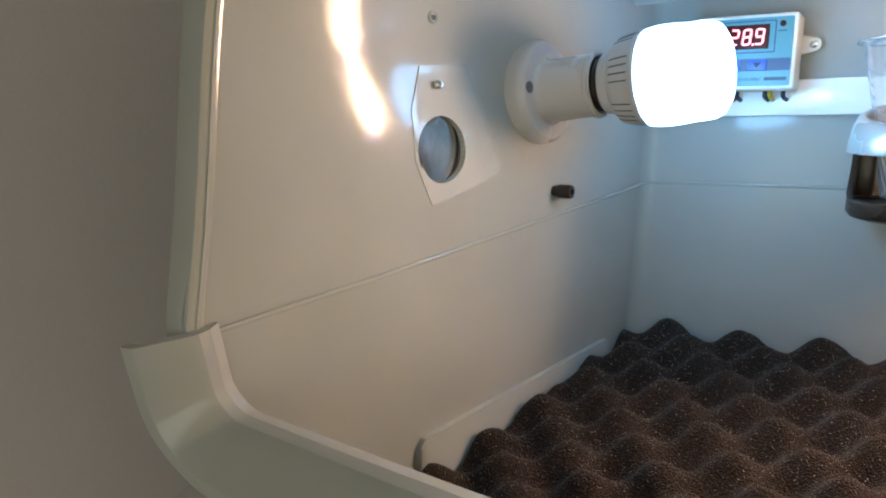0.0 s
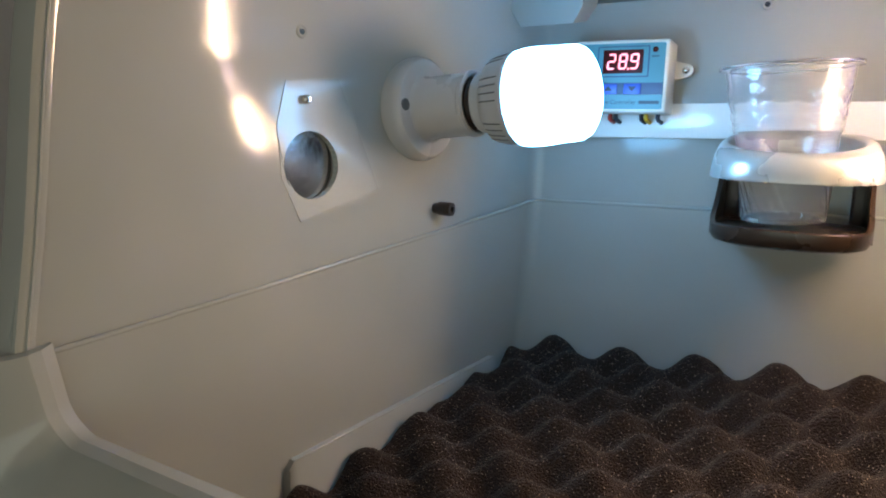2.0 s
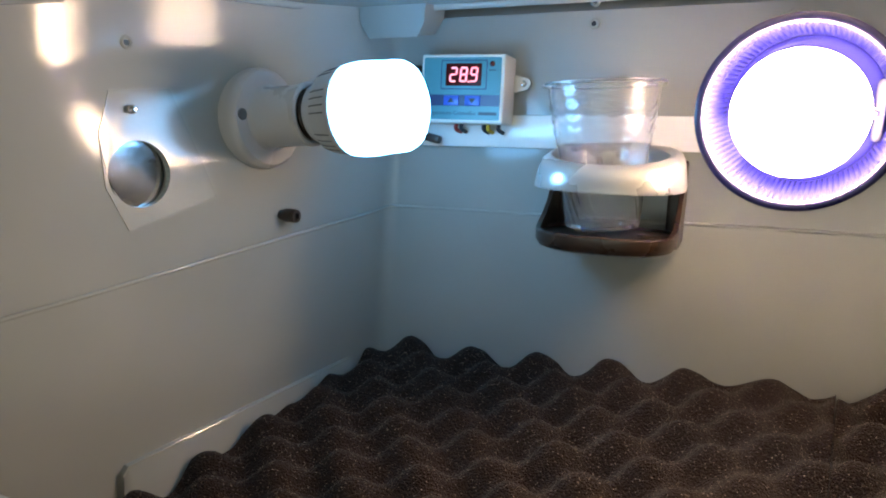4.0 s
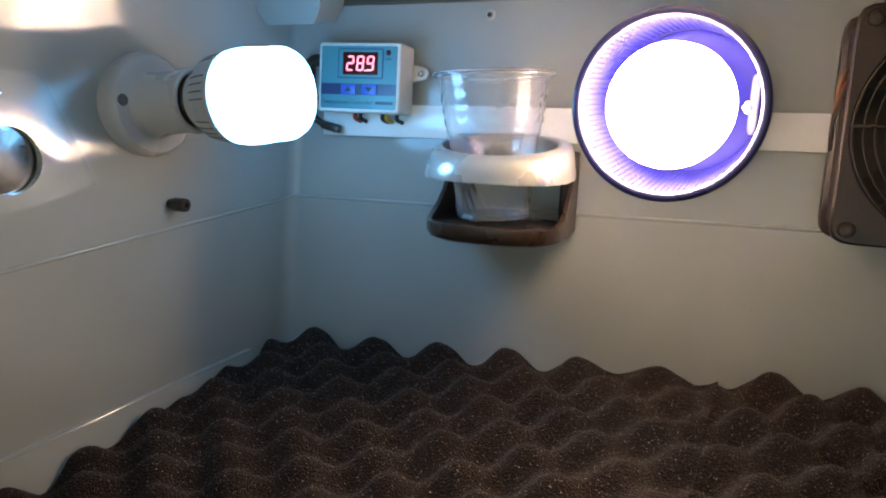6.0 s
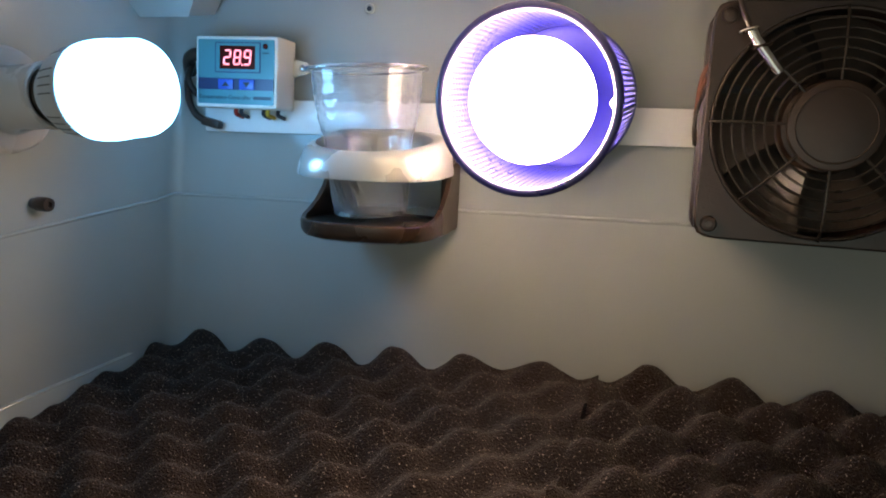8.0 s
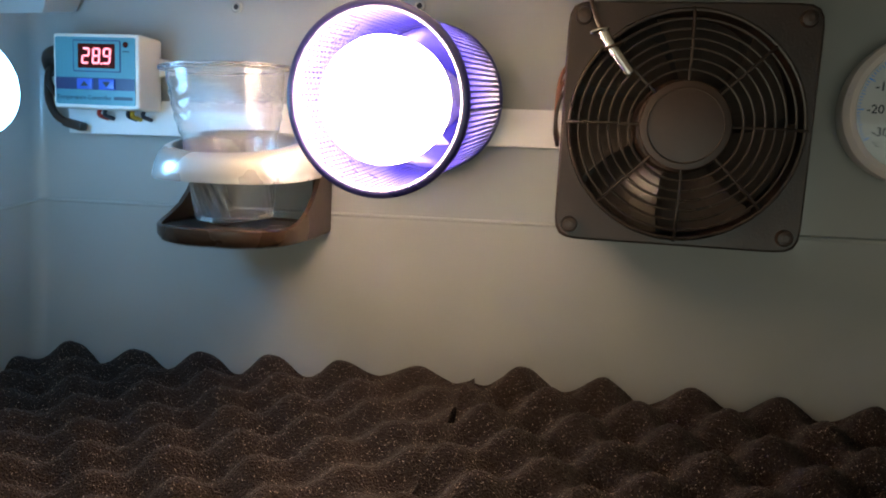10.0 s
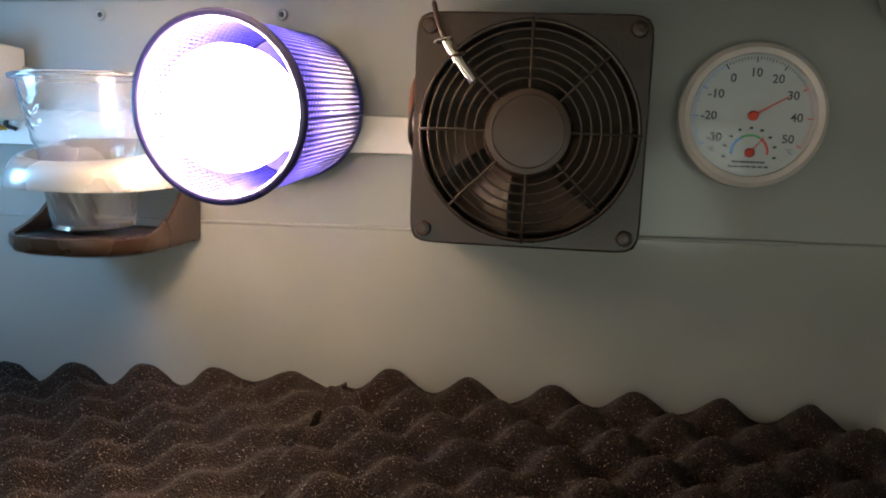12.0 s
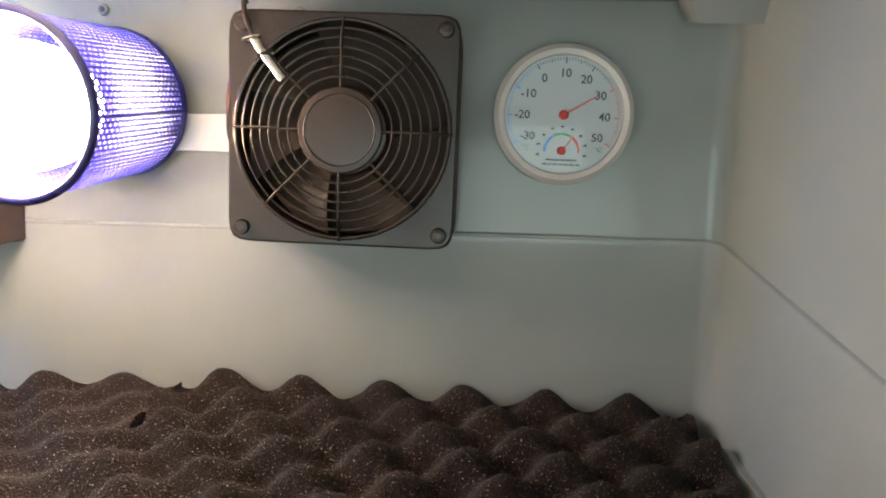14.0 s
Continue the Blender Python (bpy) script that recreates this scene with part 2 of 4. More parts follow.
def slab(outline, y0, y1, bm=None, bevel=0.0):
    """A plate with the outline (x, z) between y0 (front) and y1."""
    if bevel:
        cx = sum(p[0] for p in outline) / len(outline)
        cz = sum(p[1] for p in outline) / len(outline)
        inner = [(x - bevel * (1 if x > cx else -1), z - bevel * (1 if z > cz else -1)) for x, z in outline]
        return loops([[(x, y0, z) for x, z in inner], [(x, y0 + bevel, z) for x, z in outline], [(x, y1, z) for x, z in outline]], cap=True, bm=bm)
    return loops([[(x, y0, z) for x, z in outline], [(x, y1, z) for x, z in outline]], cap=True, bm=bm)


def along(at, axis, x_dir):
    """A pose at a point with z along an axis and x near a direction."""
    z = Vector(axis).normalized()
    y = z.cross(Vector(x_dir)).normalized()
    x = y.cross(z)
    return Matrix(((x.x, y.x, z.x, at[0]), (x.y, y.y, z.y, at[1]), (x.z, y.z, z.z, at[2]), (0, 0, 0, 1)))


def lettering(name, text, size, material, parent, m, label="", depth=0.0001, extra=0.0):
    """Raised print with the built-in font, turned into a mesh; m carries the text's plane (x right, y up)."""
    cu = bpy.data.curves.new(name, "FONT")
    cu.body, cu.size, cu.align_x, cu.align_y = text, size, "CENTER", "CENTER"
    cu.extrude, cu.offset, cu.resolution_u = depth, extra, 3
    ob = new(name, cu)
    bpy.context.view_layer.update()
    me = bpy.data.meshes.new_from_object(ob.evaluated_get(bpy.context.evaluated_depsgraph_get()))
    bpy.data.objects.remove(ob)
    bpy.data.curves.remove(cu)
    me.name = name
    me.materials.clear()
    me.materials.append(material)
    o = new(name, me)
    o.parent = parent
    o.matrix_local = m
    return tagged(o, label) if label else o


FACE = pose(0, 0, 0, 90, 0, 0)          # turns x-y drawings upright, looking towards -y
TO_FRONT = pose(0, 0, 0, 90, 0, 0)      # turns a lathe's z axis to -y


# ---- the storage box ----
STEP, UPPER = 0.145, 0.0016


def ease(a, b, v):
    u = max(0.0, min(1.0, (v - a) / (b - a)))
    return u * u * (3 - 2 * u)


BOW = [-0.2050]
for k in range(460):          # the upper wall's line in millimetres from y = 0.285 outwards, then forwards
    y = 0.285 + k * 0.001
    BOW.append(BOW[-1] + 0.001 * (0.05 + 0.26 * ease(0.275, 0.355, y)))
BOW_FRONT = [-0.2050]
for k in range(220):
    y = 0.285 - k * 0.001
    BOW_FRONT.append(BOW_FRONT[-1] - 0.001 * (0.13 + 0.12 * ease(0.0, 0.05, 0.275 - y)))


def rise(x, y):
    """How far the step in the walls climbs towards the front of the left wall."""
    return -0.0012 + (0.060 * max(0.0, 0.455 - y) if x < 0 else 0.0)


def fade(z):
    return z / STEP if z <= STEP else max(0.0, 1 - (z - STEP) / 0.11)


def left_line(y, z):
    """The left wall before its step is tilted."""
    low_x = -0.2105 + 0.252 * (y - 0.25) - 0.04 * max(0.0, 0.25 - y)
    if z < STEP + 0.0003:
        return low_x
    k = (y - 0.285) * 1000
    table = BOW if k >= 0 else BOW_FRONT
    i, f = int(abs(k)), abs(k) % 1
    x = table[i] * (1 - f) + table[i + 1] * f
    x += 1.5 * max(0.0, z - 0.25) ** 2 - 0.05 * max(0.0, z - 0.2)
    return low_x + (x - low_x) * max(0.0, min(1.0, (z - 0.150) / 0.12))


def left_x(y, z):
    flat = z
    for _ in range(6):
        flat = z - rise(-1, y) * fade(flat)
    return left_line(y, flat)


def right_x(y, z):
    return 0.467 + 0.08 * (0.47 - y) + 0.02 * (z - 0.15)


def back_y(z):
    return 0.441 + 0.2216 * z


def front_y(z):
    return 0.146 + 0.29 * max(0.0, z - 0.155)


def roof_z(y):
    return 0.281 + 0.095 * (0.5 - y)


CORNER, CREASE = 0.010, 0.346


def plan_line(z, out=0.0):
    """The walls' line at the height z, from the left front round the back to the right front."""
    yb, yf = back_y(z) + out, front_y(z)
    pts = []
    for k in range(37):
        y = yf + (CREASE - yf) * k / 17 if k < 18 else CREASE + (yb - CORNER - CREASE) * (k - 17) / 19
        pts.append((left_line(y, z) - out, y))
    xl, xr = left_line(yb - CORNER, z) - out, right_x(yb - CORNER, z) + out
    for k in range(1, 9):
        a = radians(180 - 90 * k / 8)
        pts.append((xl + CORNER + CORNER * math.cos(a), yb - CORNER + CORNER * math.sin(a)))
    for k in range(1, 25):
        pts.append((xl + CORNER + (xr - xl - 2 * CORNER) * k / 24, yb))
    for k in range(1, 9):
        a = radians(90 - 90 * k / 8)
        pts.append((xr - CORNER + CORNER * math.cos(a), yb - CORNER + CORNER * math.sin(a)))
    for k in range(1, 19):
        y = yb - CORNER + (yf - yb + CORNER) * k / 18
        pts.append((right_x(y, z) + out, y))
    return pts


HOLE_Y, HOLE_Z, HOLE_R = 0.293, 0.2085, 0.0175


def wall_skin(levels, out, bm, hole=False):
    """One face of the wall; where hole is set, a round opening is left in the left wall."""
    rows = []
    for z, o in levels:
        rows.append([Vector((x, y, min(z + rise(x, y) * fade(z), roof_z(y)))) for x, y in plan_line(z, out + o)])
    verts = [[bm.verts.new(p) for p in r] for r in rows]
    ys = [p[1] for p in plan_line(HOLE_Z)]
    cols = [k for k in range(37) if HOLE_Y - 0.026 < ys[k] < HOLE_Y + 0.026]
    c0, c1 = cols[0], cols[-1]
    zs = [z for z, o in levels]
    r0 = max(i for i, z in enumerate(zs) if z <= HOLE_Z - 0.024)
    r1 = min(i for i, z in enumerate(zs) if z >= HOLE_Z + 0.024)
    for i in range(len(verts) - 1):
        for k in range(len(verts[0]) - 1):
            if hole and r0 <= i < r1 and c0 <= k < c1:
                continue
            bm.faces.new((verts[i][k], verts[i][k + 1], verts[i + 1][k + 1], verts[i + 1][k]))
    ring = []
    if hole:
        edge = [verts[r0][k] for k in range(c0, c1)] + [verts[i][c1] for i in range(r0, r1)] + [verts[r1][k] for k in range(c1, c0, -1)] + [verts[i][c0] for i in range(r1, r0, -1)]
        n = 40
        for k in range(n):
            a = -2 * math.pi * k / n
            y, z = HOLE_Y + HOLE_R * math.cos(a), HOLE_Z + HOLE_R * math.sin(a)
            ring.append(bm.verts.new((left_x(y, z) - out - UPPER, y, z)))
        edges = []
        for a, c in zip(edge, edge[1:] + edge[:1]):
            edges.append(bm.edges.get((a, c)) or bm.edges.new((a, c)))
        for a, c in zip(ring, ring[1:] + ring[:1]):
            edges.append(bm.edges.new((a, c)))
        bmesh.ops.triangle_fill(bm, use_beauty=True, edges=edges)
    return verts, ring


box_thing = thing("storage_box", Matrix(), "large milky translucent plastic storage box, front open", "storage box")

low = [(0.0, 0.0), (0.012, 0.0005), (0.05, 0.001), (0.09, 0.0), (STEP - 0.004, 0.0), (STEP - 0.0010, -0.0005), (STEP, -0.0003), (STEP + 0.0005, 0.0006), (STEP + 0.0007, 0.0018), (STEP + 0.004, UPPER)]
high = [(0.157, UPPER), (0.165, UPPER), (0.173, UPPER), (0.180, UPPER), (0.190, UPPER), (0.198, UPPER), (0.206, UPPER), (0.232, UPPER), (0.25, UPPER), (0.264, UPPER), (0.274, UPPER), (0.320, UPPER)]
levels = low + high
bm = bmesh.new()
inner, ring_a = wall_skin(levels, 0.0, bm, True)
outer, ring_b = wall_skin(levels, 0.003, bm, True)
for a, c, d, e in zip(ring_a, ring_a[1:] + ring_a[:1], ring_b[1:] + ring_b[:1], ring_b):
    bm.faces.new((a, c, d, e))
for col in (0, -1):
    for i in range(len(levels) - 1):
        bm.faces.new((inner[i][col], outer[i][col], outer[i + 1][col], inner[i + 1][col]))
for row in (0, -1):
    for k in range(len(inner[0]) - 1):
        bm.faces.new((inner[row][k], inner[row][k + 1], outer[row][k + 1], outer[row][k]))
part("wall", bm, PLASTIC, box_thing, sharp=38)

# thin bead added along the step in the walls to catch a highlight line
highlight_bead = [(x, y, STEP + rise(x, y)) for x, y in plan_line(STEP, -0.0001)[:67]]
part("highlight_bead", tube(highlight_bead, 0.0012, 12), PLASTIC, box_thing)

# bottom plate and low front wall
line = plan_line(0.0, 0.003)
bm = bmesh.new()
for z in (-0.003, 0.0):
    bm.faces.new([bm.verts.new((x, y, z)) for x, y in line])
part("bottom", bm, PLASTIC, box_thing, smooth=False)
part("front_wall", box(left_x(0.146, 0.05) + 0.002, right_x(0.146, 0.05) - 0.002, 0.143, 0.146, 0.0, 0.116), PLASTIC, box_thing)


# moulded rim round the low front opening: a broad sloping face with a creased apron
def rim():
    path = []
    xl, xr, zc = -0.2470, 0.4980, 0.1145
    r = 0.027
    for z in (0.166, 0.156):
        path.append((xl, z, 1, 0))
    for k in range(11):
        a = radians(180 + 90 * k / 10)
        path.append((xl + r + r * math.cos(a), zc + r + r * math.sin(a), -math.cos(a), -math.sin(a)))
    for k in range(1, 13):
        path.append((xl + r + (xr - xl - 2 * r) * k / 13, zc, 0, 1))
    for k in range(11):
        a = radians(270 + 90 * k / 10)
        path.append((xr - r + r * math.cos(a), zc + r + r * math.sin(a), -math.cos(a), -math.sin(a)))
    for z in (0.156, 0.166):
        path.append((xr, z, -1, 0))
    # across the rim: (towards the opening, depth)
    cut = [(0.015, 0.158), (0.0175, 0.152), (0.0165, 0.147), (0.014, 0.1435), (-0.0035, 0.1275), (-0.0045, 0.1268), (-0.0125, 0.1262), (-0.0140, 0.1275), (-0.0135, 0.1295), (-0.005, 0.1315), (0.011, 0.149), (0.0125, 0.158)]
    sections = []
    for x, z, nx, nz in path:
        bow = 0.013 * max(0.0, 1 - ((x - 0.125) / 0.36) ** 2)
        sections.append([(x + nx * s * 0.80, d - bow, z + nz * s * 0.80) for s, d in cut])
    return loops(sections, cap=True)


part("rim", rim(), PLASTIC, box_thing, sharp=16)

# upright flanges beside the upper opening
for side in (-1, 1):
    secs = []
    for k in range(9):
        z = 0.149 + 0.157 * k / 8
        y = front_y(z)
        x = left_x(y, z) if side < 0 else right_x(y, z)
        secs.append([(x + side * s, y + d, z) for s, d in ((-0.0012, 0.004), (-0.0012, 0.0), (0.0010, -0.0032), (0.0130, -0.0040), (0.0150, -0.0030), (0.0152, 0.0010), (0.0130, -0.0010), (0.004, 0.004))])
    flange = part("flange", loops(secs, cap=True), PLASTIC, box_thing)
    # thin tubes added on both flange edges only to catch highlights
    part("edge_highlight", tube([(q[4][0], q[4][1] + 0.001, q[4][2]) for q in secs], 0.0007, 8), PLASTIC, flange)
    part("edge_highlight", tube([(q[1][0], q[1][1] + 0.0005, q[1][2]) for q in secs], 0.0006, 8), PLASTIC, flange)

# lid: flat panel, raised bead round it, small corner blocks
bm = bmesh.new()
yf, yb = front_y(0.31) - 0.012, back_y(0.281) + 0.006
for dz in (0.0, 0.003):
    rows = []
    for k in range(13):
        y = yf + (yb - yf) * k / 12
        rows.append([Vector((left_x(y, 0.29) - 0.008 + (right_x(y, 0.29) - left_x(y, 0.29) + 0.016) * j / 16, y, roof_z(y) + dz)) for j in range(17)])
    loops(rows, closed=False, bm=bm)
lid = part("lid", bm, PLASTIC, box_thing)
bead = []
for x, y in [(0.125 + a, 0.345 + b) for a, b in rounded(0.60, 0.268, 0.04)]:
    bead.append((x, y, roof_z(y) - 0.0005))
part("bead", tube(bead, 0.0032, closed=True), PLASTIC, lid)
front_lip = [[(x, yf + d, roof_z(yf) + h) for d, h in ((0.0, -0.012), (0.003, -0.013), (0.012, 0.0), (0.0, 0.0))] for x in (-0.255, -0.1, 0.1, 0.3, 0.505)]
part("front_lip", loops(front_lip, cap=True), PLASTIC, lid)
for x0, x1, y0, y1 in ((-0.162, -0.110, 0.462, 0.497), (0.433, 0.482, 0.462, 0.497), (-0.252, -0.196, 0.182, 0.272)):
    zc = roof_z((y0 + y1) / 2)
    deep = 0.019 if y0 > 0.4 else 0.013
    t = 0.005
    bm = loops([[(x0, y0, zc + 0.002), (x1, y0, zc + 0.002), (x1, y1, zc + 0.002), (x0, y1, zc + 0.002)],
                [(x0 + t * 0.3, y0 + t * 0.5, zc - deep * 0.5), (x1 - t * 0.6, y0 + t * 0.5, zc - deep * 0.5), (x1 - t * 0.6, y1, zc - deep * 0.5), (x0 + t * 0.3, y1, zc - deep * 0.5)],
                [(x0 + t * 1.2, y0 + t, zc - deep), (x1 - t * 2, y0 + t, zc - deep), (x1 - t * 2, y1, zc - deep), (x0 + t * 1.2, y1, zc - deep)]], cap=True)
    part("corner_block", bm, PLASTIC, lid)

# low ledge along the foot of both side walls
for side in (-1, 1):
    secs = []
    ys = [0.243, 0.246, 0.25] + [0.25 + 0.165 * k / 10 for k in range(1, 11)]
    for i, y in enumerate(ys):
        top = 0.056 if i > 1 else (0.040, 0.052)[i]
        drop = 0.012 * (y - 0.25) / 0.165 if y > 0.25 else 0
        x = (left_x(y, 0.03) if side < 0 else right_x(y, 0.03)) 
        secs.append([(x + side * 0.012, y, 0.001), (x - side * 0.0045, y, 0.001), (x - side * 0.0035, y, top - 0.002 - drop), (x - side * 0.0025, y, top - drop), (x + side * 0.012, y, top + 0.001 - drop)])
    ledge = part("ledge", loops(secs, cap=True), PLASTIC, box_thing)
    # bead added on the ledge's top edge, also to catch a highlight
    part("highlight_bead", tube([(q[3][0], q[3][1], q[3][2]) for q in secs[1:]], 0.0008, 6), PLASTIC, ledge)


# ---- foam ----
def foam(x_left, x_right, y_back, x0, y0, height, name, label):
    """Egg-crate foam: leaning rows of bumps over a flat base."""
    dip = 0.0185
    flat = 0.4 if x0 < 0 else 0.0          # bumps pressed flatter towards the joint
    v1, v2 = Vector((0.0175, -0.02025)), Vector((-0.0312, -0.02025))
    det = v1.x * v2.y - v1.y * v2.x
    nx, ny = max(8, int((x_right(0.3) - x_left(0.3)) / 0.0028)), 108
    y_front = 0.150
    rows = []
    for j in range(ny + 1):
        y = y_front + (y_back - y_front) * j / ny
        xl, xr = x_left(y), x_right(y)
        row = []
        for i in range(nx + 1):
            x = xl + (xr - xl) * i / nx
            dx, dy = x - x0, y - y0
            a = (dx * v2.y - dy * v2.x) / det
            b = (v1.x * dy - v1.y * dx) / det
            h = 0.5 + 0.25 * (math.cos(2 * math.pi * a) + math.cos(2 * math.pi * b))
            h = h ** 1.05
            w = noise.noise(Vector((x * 18, y * 18, 3.0))) * 0.0028 + noise.noise(Vector((x * 45, y * 45, 5.0))) * 0.0016 + noise.noise(Vector((x * 130, y * 130, 7.0))) * 0.0008
            row.append(Vector((x, y, height(x) - dip * (1 - h) * (1 - flat * ease(0.03, 0.11, x)) + w)))
        rows.append(row)
    bm = bmesh.new()
    top = [[bm.verts.new(p) for p in r] for r in rows]
    for a, c in zip(top, top[1:]):
        for k in range(nx):
            bm.faces.new((a[k], a[k + 1], c[k + 1], c[k]))
    rim_verts = top[0] + [r[-1] for r in top[1:]] + top[-1][-2::-1] + [r[0] for r in top[-2:0:-1]]
    foot = [bm.verts.new((v.co.x, v.co.y, 0.0015)) for v in rim_verts]
    for k in range(len(foot)):
        n = (k + 1) % len(foot)
        bm.faces.new((rim_verts[k], rim_verts[n], foot[n], foot[k]))
    bm.faces.new(foot)
    return tagged(part(name, bm, FOAM), label, "foam sheet", "foam sheets on the box floor")


def joint(y):
    return 0.150 - 0.12 * (0.465 - y)


foam(lambda y: left_x(y, 0.03) + 0.007, lambda y: joint(y) - 0.0003, 0.452, -0.133, 0.447, lambda x: 0.0505 + 0.020 * (x + 0.133) - 0.04 * max(0.0, -0.145 - x), "foam_sheet", "charcoal egg-crate foam sheet covering the box floor")
foam(lambda y: joint(y) + 0.0003, lambda y: right_x(y, 0.03) - 0.010, 0.450, 0.176, 0.445, lambda x: 0.0625 - 0.024 * (x - 0.17), "foam_sheet", "narrower charcoal egg-crate foam sheet butted against another")


# ---- things on the back wall ----
BACK = 0.443


def on_wall(x, z, y=BACK):
    return WALL @ pose(x, y, z)


trim_strip = thing("trim_strip", on_wall(0.035, 0.243) @ pose(0, 0, 0, 0, -0.9, 0), "flat white plastic strip fixed to the box's back wall", "trim strip")
part("strip", box(-0.165, 0.170, -0.003, 0, -0.0115, 0.0105, 0.0008), STRIP, trim_strip)


def wall_hole(x, z, y=BACK):
    """A drilled hole on the uncut wall: a raised burr, and a dark disc painted for its shade."""
    h = thing("drilled_hole", on_wall(x, z, y), "small drilled hole with a pale burr", "hole", "drilled holes")
    part("burr", lathe([(0.0016, 0.0006), (0.0026, 0.0012), (0.0034, 0.0006), (0.0036, -0.0004)], 20, TO_FRONT), PLASTIC, h)
    part("bore_shade", lathe([(0.0, 0.0003), (0.0017, 0.0003), (0.0019, 0.0007)], 16, TO_FRONT), INK, h)


for x, z in ((-0.013, 0.311), (0.103, 0.313), (0.219, 0.3145), (-0.013, 0.325)):
    wall_hole(x, z)


def controller():
    c = thing("temperature_controller", on_wall(-0.0925, 0.2670), "cream digital temperature controller with teal face and red display", "controller")
    part("case", box(-0.0295, 0.0295, -0.0255, -0.001, -0.0225, 0.0225, 0.0018, 3), CREAM, c)
    part("face_label", slab(rounded(0.0545, 0.0405, 0.0012), -0.0260, -0.0254), TEAL, c, "teal printed face")
    part("band", slab([(0.0270, -0.0040), (-0.0270, -0.0040), (-0.0270, -0.0112), (0.0270, -0.0112)], -0.0263, -0.0258), NAVY, c)
    part("screen_border", slab([(x + 0.0015, z + 0.0090) for x, z in rounded(0.0325, 0.0190, 0.0008)], -0.0262, -0.0258), NAVY, c)
    part("screen_field", slab([(x + 0.0015, z + 0.0090) for x, z in rounded(0.0312, 0.0177, 0.0006)], -0.0264, -0.0259), TEAL, c)
    screen = part("screen", slab([(x + 0.0015, z + 0.0090) for x, z in rounded(0.0252, 0.0145, 0.0005)], -0.0267, -0.0259), SCREEN, c, "dark red display window")
    # seven-segment figures
    on = {"2": "abged", "8": "abcdefg", "9": "abcdfg"}
    for ch, x in (("2", -0.0056), ("8", 0.0016), ("9", 0.0088)):
        w, h, t = 0.0021, 0.0043, 0.00052
        seg = {"a": (-w, h, w, h), "d": (-w, -h, w, -h), "g": (-w, 0, w, 0), "f": (-w, 0, -w, h), "b": (w, 0, w, h), "e": (-w, -h, -w, 0), "c": (w, -h, w, 0)}
        bm = bmesh.new()
        for s in on[ch]:
            a, b, d, e = seg[s]
            flat = b == e
            lean = 0.09
            z0, z1 = b + (-t if flat else 0.0003), e + (t if flat else -0.0003)
            x0, x1 = (a + 0.0003, d - 0.0003) if flat else (a - t, a + t)
            slab([(x + x1 + lean * z1, 0.0090 + z1), (x + x0 + lean * z1, 0.0090 + z1), (x + x0 + lean * z0, 0.0090 + z0), (x + x1 + lean * z0, 0.0090 + z0)], -0.0270, -0.0266, bm=bm)
        part("figure", bm, DIGIT, screen, "glowing red figure", smooth=False)
    part("decimal_point", slab([(0.0052 + a, 0.0045 + b) for a, b in rounded(0.0011, 0.0011, 0.0003, 2)], -0.0270, -0.0266), DIGIT, screen)
    part("indicator", lathe([(0.0017, 0.0255), (0.0017, 0.0268), (0.0009, 0.0276), (0, 0.0278)], 16, pose(0.0212, 0, 0.0160) @ TO_FRONT), SCREEN, c, "small red indicator lamp")
    for x, flip in ((-0.0065, 1), (0.0085, -1)):
        b = part("button", box(x - 0.0054, x + 0.0054, -0.0272, -0.0258, -0.0110, -0.0045, 0.0005), BUTTON, c, "blue button with an arrow")
        part("arrow", slab([(x - 0.0026, -0.0077 - 0.0014 * flip), (x + 0.0026, -0.0077 - 0.0014 * flip), (x, -0.0077 + 0.0018 * flip)], -0.0274, -0.0270), INK, b, smooth=False)
    lettering("caption", "Temperature Controller", 0.0038, PALE_INK, c, pose(-0.0075, -0.0262, -0.0160) @ FACE)
    part("model_bar", slab([(0.0255, -0.0150), (0.0130, -0.0150), (0.0130, -0.0170), (0.0255, -0.0170)], -0.0263, -0.0259), PALE_INK, c)
    part("status_bar", slab([(0.0235, 0.0123), (0.0190, 0.0123), (0.0190, 0.0116), (0.0235, 0.0116)], -0.0263, -0.0259), PALE_INK, c)
    for side in (-1, 1):
        tongue = []
        for k in range(9):
            a = radians(-90 + 180 * k / 8)
            tongue.append((side * (0.0362 + 0.0042 * math.cos(a)), 0.0055 + 0.0042 * math.sin(a)))
        tongue += [(side * 0.0290, 0.0115), (side * 0.0290, -0.0005)]
        ear = part("ear", slab(tongue, -0.0045, -0.0015), CREAM, c, "rounded fixing ear")
        part("screw", lathe([(0, 0.0068), (0.0012, 0.0066), (0.0022, 0.0058), (0.0024, 0.0044)], 20, pose(side * 0.0362, 0, 0.0055) @ TO_FRONT), STEEL, ear, "round steel screw head")
    for x, mt in ((-0.0085, REDWIRE), (-0.0045, INK), (0.0120, INK), (0.0150, YELLOW), (0.0225, INK)):
        part("wire_end", tube(bend([(x, -0.010, -0.021), (x, -0.011, -0.0255), (x + 0.001, -0.004, -0.0275)]), 0.0014), mt, c)
    return c


controller()


def cable(name, pts, r, mt, label):
    c = thing(name, WALL, label, "cable", "cables beside the controller")
    part("sheath", tube(bend(pts), r, 10), mt, c)
    return c


